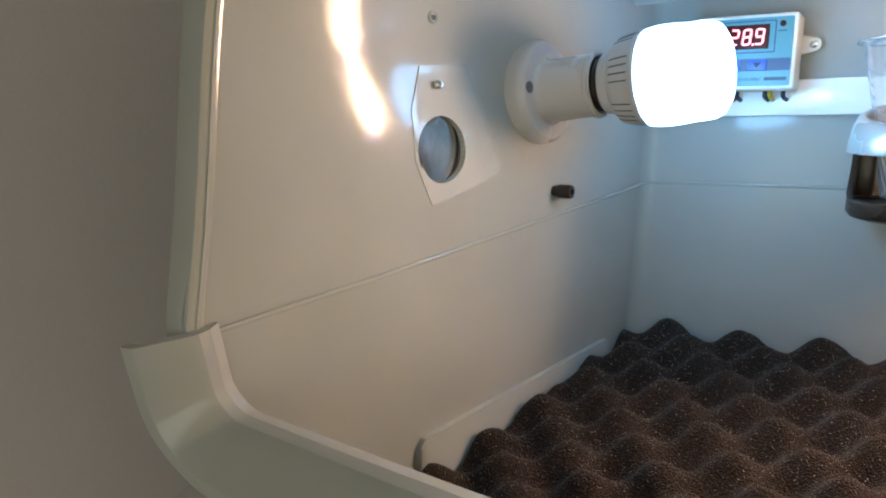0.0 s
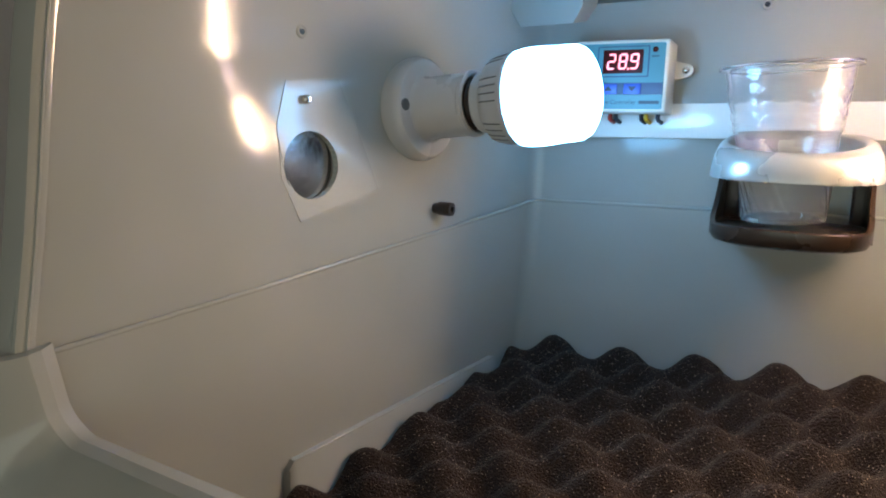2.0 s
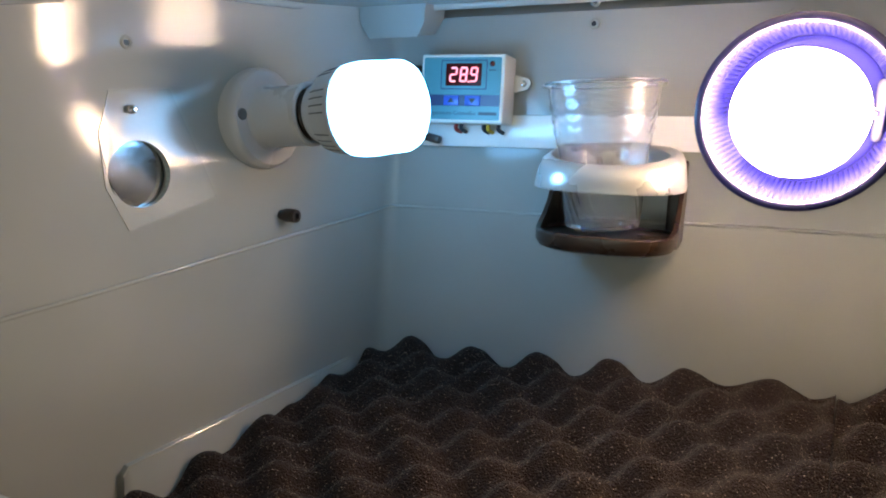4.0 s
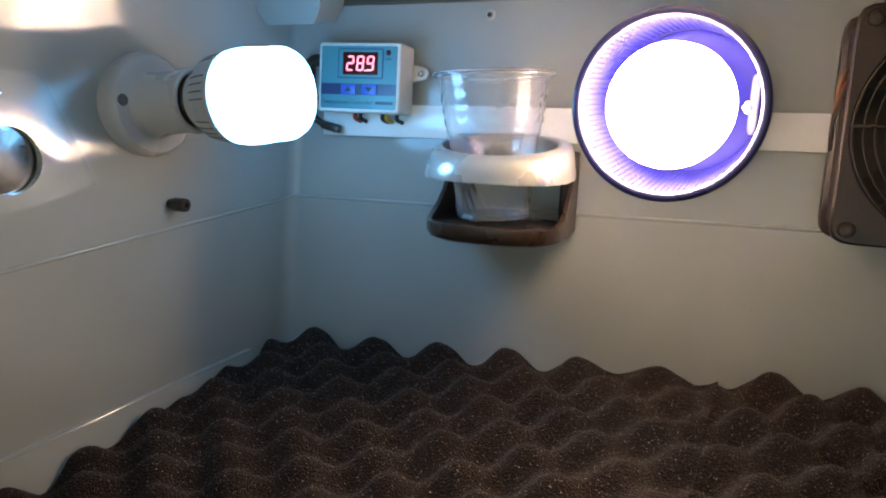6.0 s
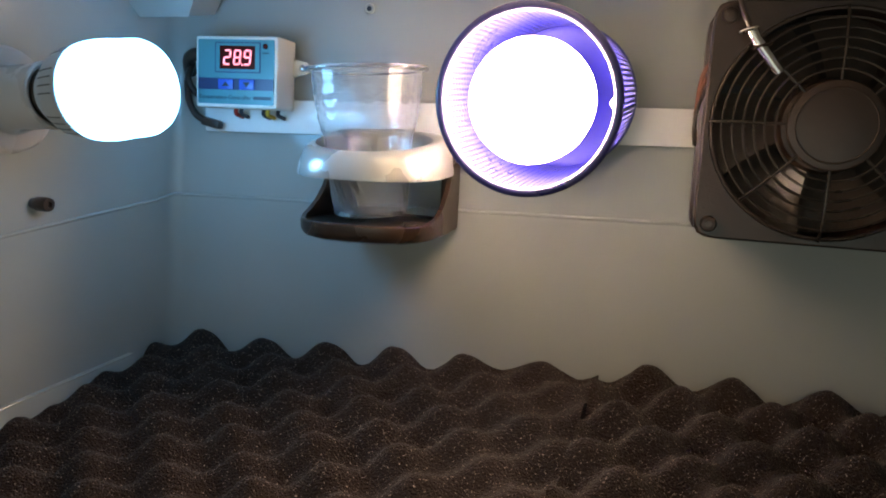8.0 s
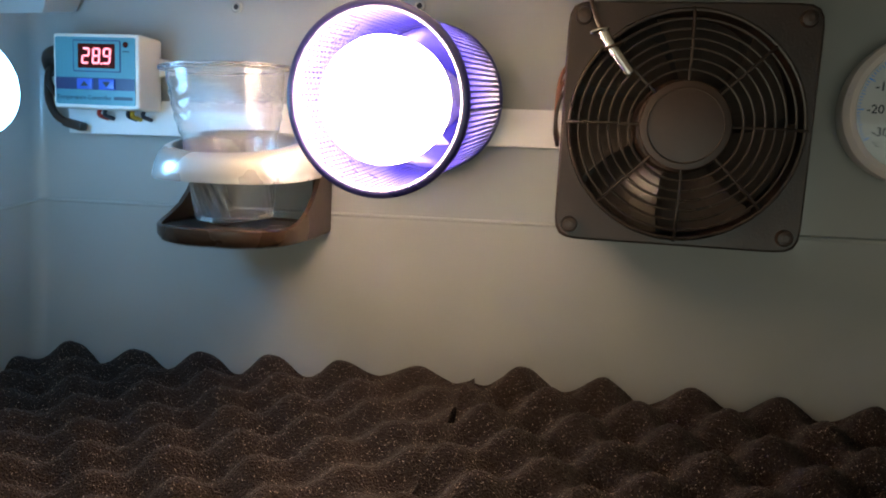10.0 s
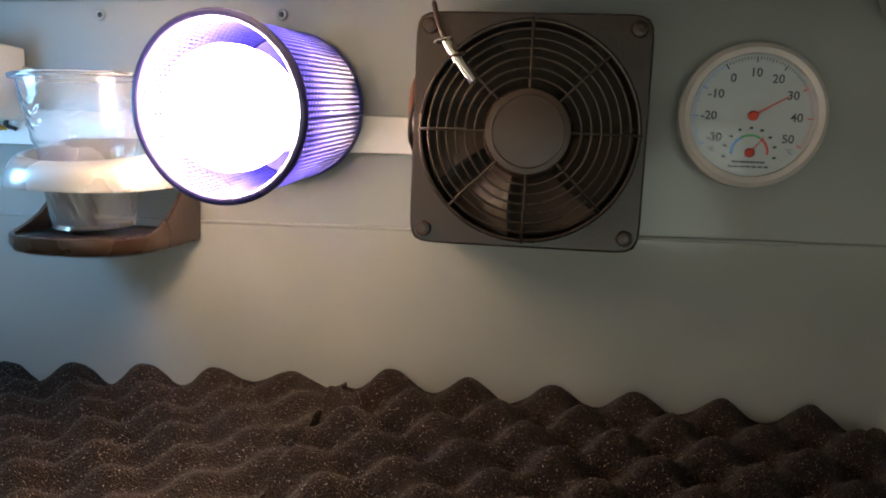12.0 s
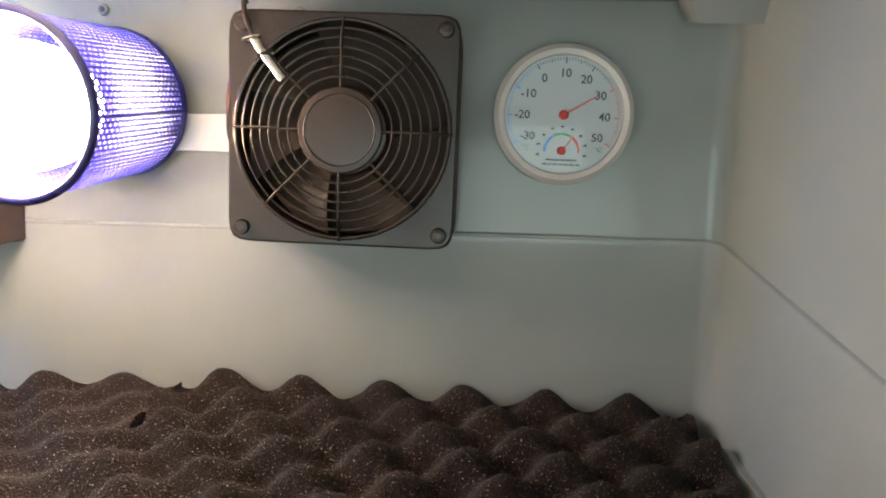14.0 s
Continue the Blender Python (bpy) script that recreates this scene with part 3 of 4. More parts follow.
cable("cable", [(-0.118, 0.432, 0.277), (-0.128, 0.428, 0.279), (-0.137, 0.432, 0.276), (-0.142, 0.441, 0.268)], 0.0042, BLACK, "short thick black cable at the controller's side")
cable("cable", [(-0.137, 0.436, 0.274), (-0.136, 0.430, 0.262), (-0.128, 0.430, 0.252), (-0.116, 0.432, 0.247)], 0.0022, BLACK, "black cable looping under the controller")
cable("cable", [(-0.141, 0.436, 0.262), (-0.136, 0.431, 0.248), (-0.128, 0.430, 0.238), (-0.114, 0.433, 0.233)], 0.0024, BLACK, "black cable ending below the controller")
plug_end = thing("cable_plug", WALL @ pose(-0.119, 0.432, 0.2345, 0, 12, 0), "black rubber cable end on the white strip", "cable plug")
part("sleeve", box(-0.007, 0.007, -0.0035, 0.0035, -0.0028, 0.0028, 0.0014), BLACK, plug_end)


# cup holder: silver front ring, dark tray with side arms and a back plate
def cup_holder():
    c = thing("cup_holder", on_wall(0.0125, 0.205), "dark brown plastic cup holder with a silver front ring", "cup holder")
    n = 64

    def row(grow, z, tilt=0.0, front=-0.087):
        """A tapering rounded outline: flat at the wall, narrower in front."""
        fine = []
        for k in range(600):
            a = 2 * math.pi * k / 600
            ca, sa = math.cos(a), math.sin(a)
            u = (abs(sa) ** 0.55) * (1 if sa > 0 else -1)
            y = (front - 0.006) / 2 + u * (-(front + 0.006) / 2 + grow)
            w = (0.0405 + grow) * (1 - 0.27 * max(0.0, -u) ** 2)
            fine.append(Vector(((w * (abs(ca) ** 0.6)) * (1 if ca > 0 else -1), min(y, -0.003), z + tilt * (y - front))))
        ends = list(accumulate([0.0] + [(fine[(k + 1) % 600] - fine[k]).length for k in range(600)]))
        out, i = [], 0
        for k in range(n):          # even steps round the outline
            d = ends[-1] * k / n
            while ends[i + 1] < d:
                i += 1
            out.append(fine[i].lerp(fine[(i + 1) % 600], (d - ends[i]) / max(ends[i + 1] - ends[i], 1e-9)))
        return out

    part("tray", loops([row(-0.006, -0.0322), row(-0.002, -0.0308), row(0.0, -0.0275), row(0.0, -0.0225), row(-0.0008, -0.0218), row(-0.0022, -0.0218), row(-0.003, -0.0235)], cap=True), DARK, c, "shallow dark tray")
    for x0, x1 in ((-0.0400, -0.0290), (0.0300, 0.0405)):
        part("back_post", box(x0, x1, -0.010, -0.0008, -0.030, 0.022, 0.002, 3), DARK, c)
    part("back_bar", box(-0.036, 0.036, -0.008, -0.0008, 0.012, 0.024, 0.002), DARK, c)
    def width(y):
        """Half the tray's width at the depth y."""
        u = min(1.0, abs(y + 0.0465) / 0.0405)
        bow = 0.27 * u * u if y < -0.0465 else 0.0
        return 0.0407 * (1 - bow) * (1 - u ** 3.64) ** 0.3 if y < -0.0465 else 0.0407

    for side in (-1, 1):
        prof = [(-0.004, -0.028), (-0.030, -0.030), (-0.050, -0.029), (-0.064, -0.026), (-0.072, -0.0225), (-0.060, -0.0212), (-0.050, -0.0185), (-0.040, -0.0135), (-0.031, -0.0060), (-0.025, 0.002), (-0.020, 0.011), (-0.004, 0.013)]
        part("arm", loops([[(side * (width(y) - d), y, z) for y, z in prof] for d in (0.0, 0.0026)], cap=True), DARK, c)

    def hole_row(r, z, tilt=0.19):
        return [(r * math.cos(2 * math.pi * k / n) - 0.001, -0.0455 + r * math.sin(2 * math.pi * k / n), z + tilt * (0.040 + r * math.sin(2 * math.pi * k / n))) for k in range(n)]

    secs = [hole_row(0.0335, 0.006, 0.10), hole_row(0.0335, 0.0150), hole_row(0.0342, 0.0162), row(-0.0040, 0.0158, 0.19), row(-0.0012, 0.0138, 0.19), row(0.0006, 0.0105, 0.17), row(0.0025, 0.0035, 0.06), row(0.0022, 0.0022, 0.05), row(0.0002, 0.0022, 0.05), hole_row(0.0335, 0.006, 0.10)]
    part("ring", loops(secs), SILVER, c, "silver-white front ring", sharp=62)
    return c


cup_holder()


def cup():
    """Thin clear cup: wide flat lip, plain neck, tapering band of pressed chevrons, a shoulder, then a ribbed foot."""
    c = thing("drinking_cup", WALL @ along((0.0093, 0.4008, 0.1849), (-0.0507, -0.0495, 0.9975), (1, 0, 0)), "empty clear plastic cup standing in the cup holder", "cup")
    n, H = 120, 0.0842
    prof = [(0.0190, 0.0026), (0.0205, 0.0004), (0.0216, 0.0010)]
    prof += [(0.0217 + 0.0043 * k / 28, 0.0030 + 0.0440 * k / 28) for k in range(29)]
    prof += [(0.0266, 0.0480), (0.0274, 0.0490), (0.0277, 0.0505)]
    prof += [(0.0278 + 0.0034 * k / 24, 0.0515 + 0.0235 * k / 24) for k in range(25)]
    prof += [(0.0315, 0.0762), (0.0318, 0.0772), (0.0318, 0.0805), (0.0322, H - 0.0016)]
    rows_out, rows_in = [], []
    for r, h in prof:
        ro, rin = [], []
        for k in range(n):
            a = 2 * math.pi * k / n
            e = 0.0
            if 0.0535 < h < 0.0735:          # columns of pressed chevrons
                col = a * 8 / (2 * math.pi) % 1.0 - 0.5
                if abs(col) < 0.30:
                    e = 0.00075 * max(0.0, math.sin(2 * math.pi * ((h - 0.0535) / 0.0066 - 2.0 * abs(col)))) * ease(0.30, 0.24, abs(col))
            elif 0.004 < h < 0.030:          # slanting ribs on the lower part
                e = 0.00035 * math.sin(26 * a + 500 * h) * ease(0.004, 0.008, h) * ease(0.030, 0.024, h)
            ro.append(((r + e) * math.cos(a), (r + e) * math.sin(a), h))
            rin.append(((r - 0.00045 + e) * math.cos(a), (r - 0.00045 + e) * math.sin(a), h + 0.0002))
        rows_out.append(ro)
        rows_in.append(rin)
    lip = []
    for r, h in ((0.0317, H - 0.0018), (0.0335, H - 0.0012), (0.0349, H - 0.0006), (0.0356, H - 0.0012), (0.0359, H), (0.0354, H + 0.0009), (0.0340, H + 0.0008), (0.0320, H)):
        lip.append([(r * math.cos(2 * math.pi * k / n), r * math.sin(2 * math.pi * k / n), h) for k in range(n)])
    part("rolled_lip", loops(lip + lip[:1]), CLEAR, c)
    bm = loops(rows_out + rows_in[::-1])
    bm.verts.ensure_lookup_table()
    bm.faces.new(bm.verts[:n])
    bm.faces.new(bm.verts[-n:])
    part("cup_wall", bm, CLEAR, c)
    return c


cup()


# lamp in a blue wire-mesh pencil cup
def mesh_lamp():
    m = WALL @ along((0.1140, 0.4408, 0.2597), (-0.1021, -0.9898, -0.0994), (1, 0, 0))
    c = thing("mesh_pen_cup", m, "blue lacquered wire-mesh pencil cup fixed sideways as a lampshade", "pen cup")
    L, r0, r1 = 0.0886, 0.0416, 0.0440

    def rad(h):
        return r0 + (r1 - r0) * h / L

    part("base", lathe([(0, 0.0005), (r0, 0.0005), (r0 + 0.001, 0.002), (r0 - 0.001, 0.0035), (r0 - 0.004, 0.0022), (0, 0.0022)], 64), BLUEMETAL, c, "solid blue metal base")
    part("rim", lathe([(r1 + 0.0004 + 0.0023 * math.cos(a), L + 0.0024 * math.sin(a)) for a in [2 * math.pi * k / 12 for k in range(12)]], 72, close=True), DARKBLUE, c, "rolled dark blue rim")
    part("foot_band", lathe([(r0 + 0.0006, 0.002), (r0 + 0.0012, 0.004), (r0 + 0.0006, 0.0075), (r0 - 0.0004, 0.0075), (r0 - 0.0006, 0.002)], 72, close=True), BLUEMETAL, c)
    # pressed mesh: bars along the cup and fine rings between them
    n, rows, h0, h1 = 96, 40, 0.006, L - 0.001
    bm = bmesh.new()

    def node(a, h, o):
        r = rad(h) + o
        return (r * math.cos(a), r * math.sin(a), h)

    def bar(corners, o):
        q = [bm.verts.new(node(a, h, d)) for d in (-o, o) for a, h in corners]
        for f in ((0, 1, 2, 3), (4, 5, 6, 7), (0, 3, 7, 4), (1, 2, 6, 5), (0, 1, 5, 4), (2, 3, 7, 6)):
            bm.faces.new([q[v] for v in f])

    for k in range(n):
        a, w = 2 * math.pi * k / n, 0.0125
        bar(((a - w, h0), (a + w, h0), (a + w, h1), (a - w, h1)), 0.0003)
    for j in range(rows):
        h = h0 + (h1 - h0) * (j + 0.5) / rows
        for k in range(n):
            a0, a1 = 2 * math.pi * (k + 0.13) / n, 2 * math.pi * (k + 0.87) / n
            dh = 0.0003 * (1 if (k + j) % 2 else -1)
            bar(((a0, h - 0.00042 + dh), (a1, h - 0.00042 + dh), (a1, h + 0.00042 + dh), (a0, h + 0.00042 + dh)), 0.00022)
    tagged(part("mesh_wall", bm, BLUEMETAL, c, "blue expanded-metal mesh", smooth=False), kind="stuff")
    seam = [node(radians(-4), 0.003 + (L - 0.004) * k / 6, 0.0004) for k in range(7)]
    part("seam", tube(seam, 0.0011, 8), BLUEMETAL, c)
    # added C-shaped bar that gives the pale curled mark near the base
    curl = [(0.0365, 0.0145 * math.sin(radians(a)), 0.0125 + 0.0075 * math.cos(radians(a))) for a in range(-150, 151, 15)]
    part("curled_bar", tube(curl, 0.0024, 10), GREYRIB, c, "pale grey curled bar near the cup's base")
    part("mount", lathe([(0, -0.004), (0.022, -0.004), (0.022, 0.0008), (0, 0.0008)], 32), BLUEMETAL, c)
    at = pose(0.0345, -0.0012, 0)
    bolt = part("bolt", lathe([(0, 0.0315), (0.0012, 0.0312), (0.0019, 0.030), (0.0019, 0.0022)], 14, at), STEEL, c, "long bright steel bolt")
    part("nut", lathe([(0.0019, 0.0225), (0.0036, 0.0225), (0.0036, 0.0260), (0.0019, 0.0260)], 6, at), STEEL, bolt)
    b = thing("light_bulb", m, "lit warm white bulb inside the blue mesh cup", "light bulb", "light bulbs")
    part("socket", lathe([(0, 0.003), (0.019, 0.003), (0.019, 0.030), (0.016, 0.032), (0, 0.032)], 40), PORCELAIN, b)
    part("collar", lathe([(0.014, 0.032), (0.019, 0.035), (0.026, 0.052), (0.0275, 0.056), (0, 0.056)], 48), GREYRIB, b)
    part("globe", lathe([(0.0275, 0.056), (0.0300, 0.064), (0.0311, 0.073), (0.0309, 0.082), (0.0290, 0.0885), (0.0230, 0.0935), (0.012, 0.0955), (0, 0.096)], 48), WARM, b, "glowing warm white globe")


mesh_lamp()


# ---- fan ----
def fan():
    c = thing("cooling_fan", WALL @ pose(0.2523, 0.4055, 0.2477) @ Matrix.Diagonal((1.02, 0.88, 1.02, 1)), "black square axial fan with a wire finger guard", "fan")
    half, n = 0.0602, 64
    outer = []
    for k in range(128):
        a = 2 * math.pi * k / 128
        r = half / (abs(math.cos(a)) ** 16 + abs(math.sin(a)) ** 16) ** (1 / 16)
        outer.append((r * math.cos(a), r * math.sin(a)))
    rim_pts = [(0.0570 * math.cos(math.atan2(z, x)), 0.0570 * math.sin(math.atan2(z, x))) for x, z in outer]
    o2 = [(x * 0.982, z * 0.982) for x, z in outer]
    secs = [[(x, 0.003, z) for x, z in rim_pts], [(x, 0.0, z) for x, z in [(a * 1.008, b * 1.008) for a, b in rim_pts]], [(x, 0.0, z) for x, z in o2], [(x, 0.0012, z) for x, z in outer], [(x, 0.0060, z) for x, z in outer],
            [(x * 0.955, 0.0075, z * 0.955) for x, z in outer], [(x * 0.955, 0.035, z * 0.955) for x, z in outer], [(x, 0.0365, z) for x, z in outer], [(x, 0.0425, z) for x, z in outer],
            [(x, 0.0425, z) for x, z in rim_pts], [(x, 0.003, z) for x, z in rim_pts]]
    part("housing", loops(secs), BLACK, c, "square black housing")
    part("back_disc", lathe([(0, -0.041), (0.0572, -0.041), (0.0572, -0.042), (0, -0.042)], 64, TO_FRONT), BLACK, c)
    part("hub", lathe([(0.0, -0.0050), (0.0205, -0.0050), (0.0225, -0.0056), (0.0240, -0.0085), (0.0240, -0.034), (0, -0.034)], 48, TO_FRONT), DARK, c, "round dark motor hub")
    for k in range(7):
        secs = []
        for i in range(9):
            r = 0.0235 + 0.0320 * i / 8
            row = []
            for s in range(7):
                u = s / 6 - 0.5
                a = 2 * math.pi * k / 7 + 0.35 + u * (0.92 - 0.10 * i / 8) + 0.22 * i / 8
                row.append((r * math.cos(a), 0.020 - u * 0.020 + 0.002 * math.cos(math.pi * u), r * math.sin(a)))
            secs.append(row)
        bm = loops(secs, closed=False)
        bmesh.ops.solidify(bm, geom=bm.faces[:], thickness=0.0014)
        part("blade", bm, BLADE, c)
    guard = part("guard", tube([(0.0562 * math.cos(2 * math.pi * k / 64), -0.0015, 0.0562 * math.sin(2 * math.pi * k / 64)) for k in range(64)], 0.0010, 8, closed=True), WIRE, c, "wire finger guard")
    for i, r in enumerate((0.0516, 0.0467, 0.0418, 0.0369, 0.0320, 0.0270)):
        y = -0.0035 - 0.0012 * min(i, 3)
        part("guard_ring", tube([(r * math.cos(2 * math.pi * k / 64), y, r * math.sin(2 * math.pi * k / 64)) for k in range(64)], 0.00062, 8, closed=True), WIRE, guard)
    part("centre_plate", lathe([(0, 0.0085), (0.0195, 0.0085), (0.0215, 0.0080), (0.0222, 0.0068), (0.0215, 0.0060), (0, 0.0060)], 48, TO_FRONT), DARK, guard, "round plain centre plate")
    part("plate_ring", tube([(0.0183 * math.cos(2 * math.pi * k / 56), -0.0085, 0.0183 * math.sin(2 * math.pi * k / 56)) for k in range(56)], 0.0005, 6, closed=True), DARK, guard)
    for k in range(8):
        a = math.pi * k / 4
        r1 = 0.0575 if k % 2 == 0 else 0.0565
        pts = [(0.0215 * math.cos(a), -0.0068, 0.0215 * math.sin(a)), (0.040 * math.cos(a), -0.0070, 0.040 * math.sin(a)), (0.0505 * math.cos(a), -0.0050, 0.0505 * math.sin(a)), (r1 * math.cos(a), -0.0010, r1 * math.sin(a))]
        part("guard_spoke", tube(bend(pts, 4), 0.0008, 8), WIRE, guard)
    for x in (-1, 1):
        for z in (-1, 1):
            s = part("screw", lathe([(0, 0.0040), (0.0016, 0.0040), (0.0036, 0.0034), (0.0042, 0.0016), (0.0042, -0.001)], 24, pose(x * 0.0525, 0, z * 0.0525) @ TO_FRONT), BLACK, c, "black domed screw")
            part("socket_mark", lathe([(0, 0.0043), (0.0018, 0.0043), (0.0018, 0.0038)], 6, pose(x * 0.0525, 0, z * 0.0525) @ TO_FRONT), DARK, s)
    for dz, mt in ((0.012, COPPER), (0.006, COPPER), (0.0, BLACK)):
        part("lead", tube(bend([(-0.0575, 0.012, 0.020 + dz), (-0.0625, 0.010, 0.010 + dz), (-0.0635, 0.012, -0.004 + dz * 0.4), (-0.0620, 0.020, -0.012 + dz * 0.3)]), 0.0011, 8), mt, c)
    return c


fan()


def probe():
    p = thing("temperature_probe", WALL @ pose(0.2523, 0.4055, 0.2477) @ Matrix.Diagonal((1.02, 0.88, 1.02, 1)), "steel temperature probe on a thin cable tied to the guard", "probe")
    part("cable", tube(bend([(-0.052, 0.004, 0.0640), (-0.0505, -0.006, 0.0620), (-0.0475, -0.011, 0.0520), (-0.0430, -0.012, 0.0430)]), 0.0013, 8), DARK, p, "dark cable")
    part("tip", tube([(-0.0430, -0.012, 0.0435), (-0.0405, -0.012, 0.0390), (-0.0290, -0.0115, 0.0245), (-0.0285, -0.0115, 0.0238)], 0.0025, 14), STEEL, p, "round steel sleeve")
    part("tie", tube([(-0.0445 + 0.0042 * math.cos(a), -0.012 + 0.0042 * math.sin(a), 0.0435 + 0.0012 * math.cos(a)) for a in [2 * math.pi * k / 16 for k in range(16)]], 0.0009, 6, closed=True), STEEL, p)
    part("tie", tube([(-0.0375 + 0.0040 * math.cos(a), -0.0105 + 0.0042 * math.sin(a), 0.0365 + 0.0014 * math.cos(a)) for a in [2 * math.pi * k / 16 for k in range(16)]], 0.0008, 6, closed=True), DARK, p)
    return p


probe()


# ---- dial thermometer ----
def dial():
    c = thing("dial_thermometer", WALL @ pose(0.3708, BACK, 0.2618) @ Matrix.Diagonal((1.03, 1, 1.03, 1)), "round white dial thermometer with a small humidity dial", "thermometer")
    R = 0.0375
    part("case", lathe([(0, 0.001), (R - 0.003, 0.001), (R - 0.001, 0.004), (R, 0.012), (R - 0.0004, 0.0165), (R - 0.0030, 0.0190), (R - 0.0058, 0.0182), (R - 0.0064, 0.0150), (0, 0.0150)], 80, TO_FRONT), WHITE, c, "white plastic case")
    card = part("dial_card", lathe([(0, 0.0154), (R - 0.0065, 0.0154), (R - 0.0065, 0.0148), (0, 0.0148)], 64, TO_FRONT), DIAL, c, "printed white card")
    y = -0.0156

    def at(deg, r, z0=0.0):
        a = radians(90 - deg)
        return r * math.cos(a), r * math.sin(a) + z0

    def angle(v):
        return (v - 10) / 40 * 122

    for v in range(-30, 51, 1):
        long = v % 10 == 0
        deg = angle(v)
        a, b = at(deg, 0.0300), at(deg, 0.0270 if long else (0.0280 if v % 5 == 0 else 0.0286))
        w = 0.00034 if long else 0.00020
        d = Vector((b[1] - a[1], a[0] - b[0])).normalized() * w
        mt = BLUEINK if v < 0 else (RED if v > 28 else INK)
        part("tick", slab([(a[0] + d.x, a[1] + d.y), (a[0] - d.x, a[1] - d.y), (b[0] - d.x, b[1] - d.y), (b[0] + d.x, b[1] + d.y)], y, y + 0.0002), mt, card, smooth=False)
    for v in range(-30, 51, 10):
        x, z = at(angle(v), 0.0218)
        lettering("figure", str(v), 0.0062, INK, card, pose(x, y, z) @ FACE, extra=0.00010)
    for x in (-1, 1):
        lettering("unit", "\u00b0C", 0.0036, INK, card, pose(x * 0.0195, y, -0.0178) @ FACE)

    def arc(a0, a1, r, w, z0, mt):
        pts_o = [at(a0 + (a1 - a0) * k / 12, r + w, z0) for k in range(13)]
        pts_i = [at(a0 + (a1 - a0) * k / 12, r, z0) for k in range(13)]
        part("colour_arc", loops([[(px, y, pz) for px, pz in pts_o], [(px, y, pz) for px, pz in pts_i]], closed=False), mt, card)

    zh = -0.0190
    arc(-95, -35, 0.0084, 0.0013, zh, BLUEINK)
    arc(-33, 33, 0.0084, 0.0013, zh, GREEN)
    arc(35, 95, 0.0084, 0.0013, zh, RED)
    for k in range(9):
        x, z = at(-100 + 25 * k, 0.0128, zh)
        part("small_mark", slab([(x + p, z + q) for p, q in ((0.0009, 0.0006), (-0.0009, 0.0006), (-0.0009, -0.0006), (0.0009, -0.0006))], y, y + 0.0002), INK, card, smooth=False)
    for w, z in ((0.0062, -0.0238), (0.0078, -0.0262)):
        for k in range(-3, 4):
            xx = w * k / 2.6
            part("print_bar", slab([(xx + p, z + 0.012 * xx * xx * 30 + q) for p, q in ((0.0011, 0.0005), (-0.0011, 0.0005), (-0.0011, -0.0005), (0.0011, -0.0005))], y, y + 0.0002), INK, card, smooth=False)

    def needle(deg, z0, length, tail, w, rd, mt):
        a = at(deg, length)
        t = at(deg + 180, tail)
        d = Vector((a[1], -a[0])).normalized() * w
        nd = part("needle", slab([(a[0] + d.x * 0.5, z0 + a[1] + d.y * 0.5), (a[0] - d.x * 0.5, z0 + a[1] - d.y * 0.5), (t[0] - d.x, z0 + t[1] - d.y), (t[0] + d.x, z0 + t[1] + d.y)], -0.0168, -0.0164), mt, c, "dark red needle", smooth=False)
        part("boss", lathe([(0, 0.0180), (rd * 0.7, 0.0178), (rd, 0.0170), (rd, 0.0160)], 24, pose(0, 0, z0) @ TO_FRONT), RED, nd)

    needle(angle(28.8) + 1.5, 0, 0.0205, 0.002, 0.0005, 0.0026, RED)
    needle(38, zh, 0.0105, 0.001, 0.0004, 0.0024, RED)
    lens = part("lens", lathe([(0, 0.0178), (R - 0.008, 0.0176), (R - 0.0062, 0.0172), (R - 0.0062, 0.0170), (0, 0.0174)], 64, TO_FRONT), LENS, c, "clear lens")
    lens.visible_shadow = False


dial()


# ---- things on the left wall ----
TO_RIGHT = pose(0, 0, 0, 0, 90, 0)


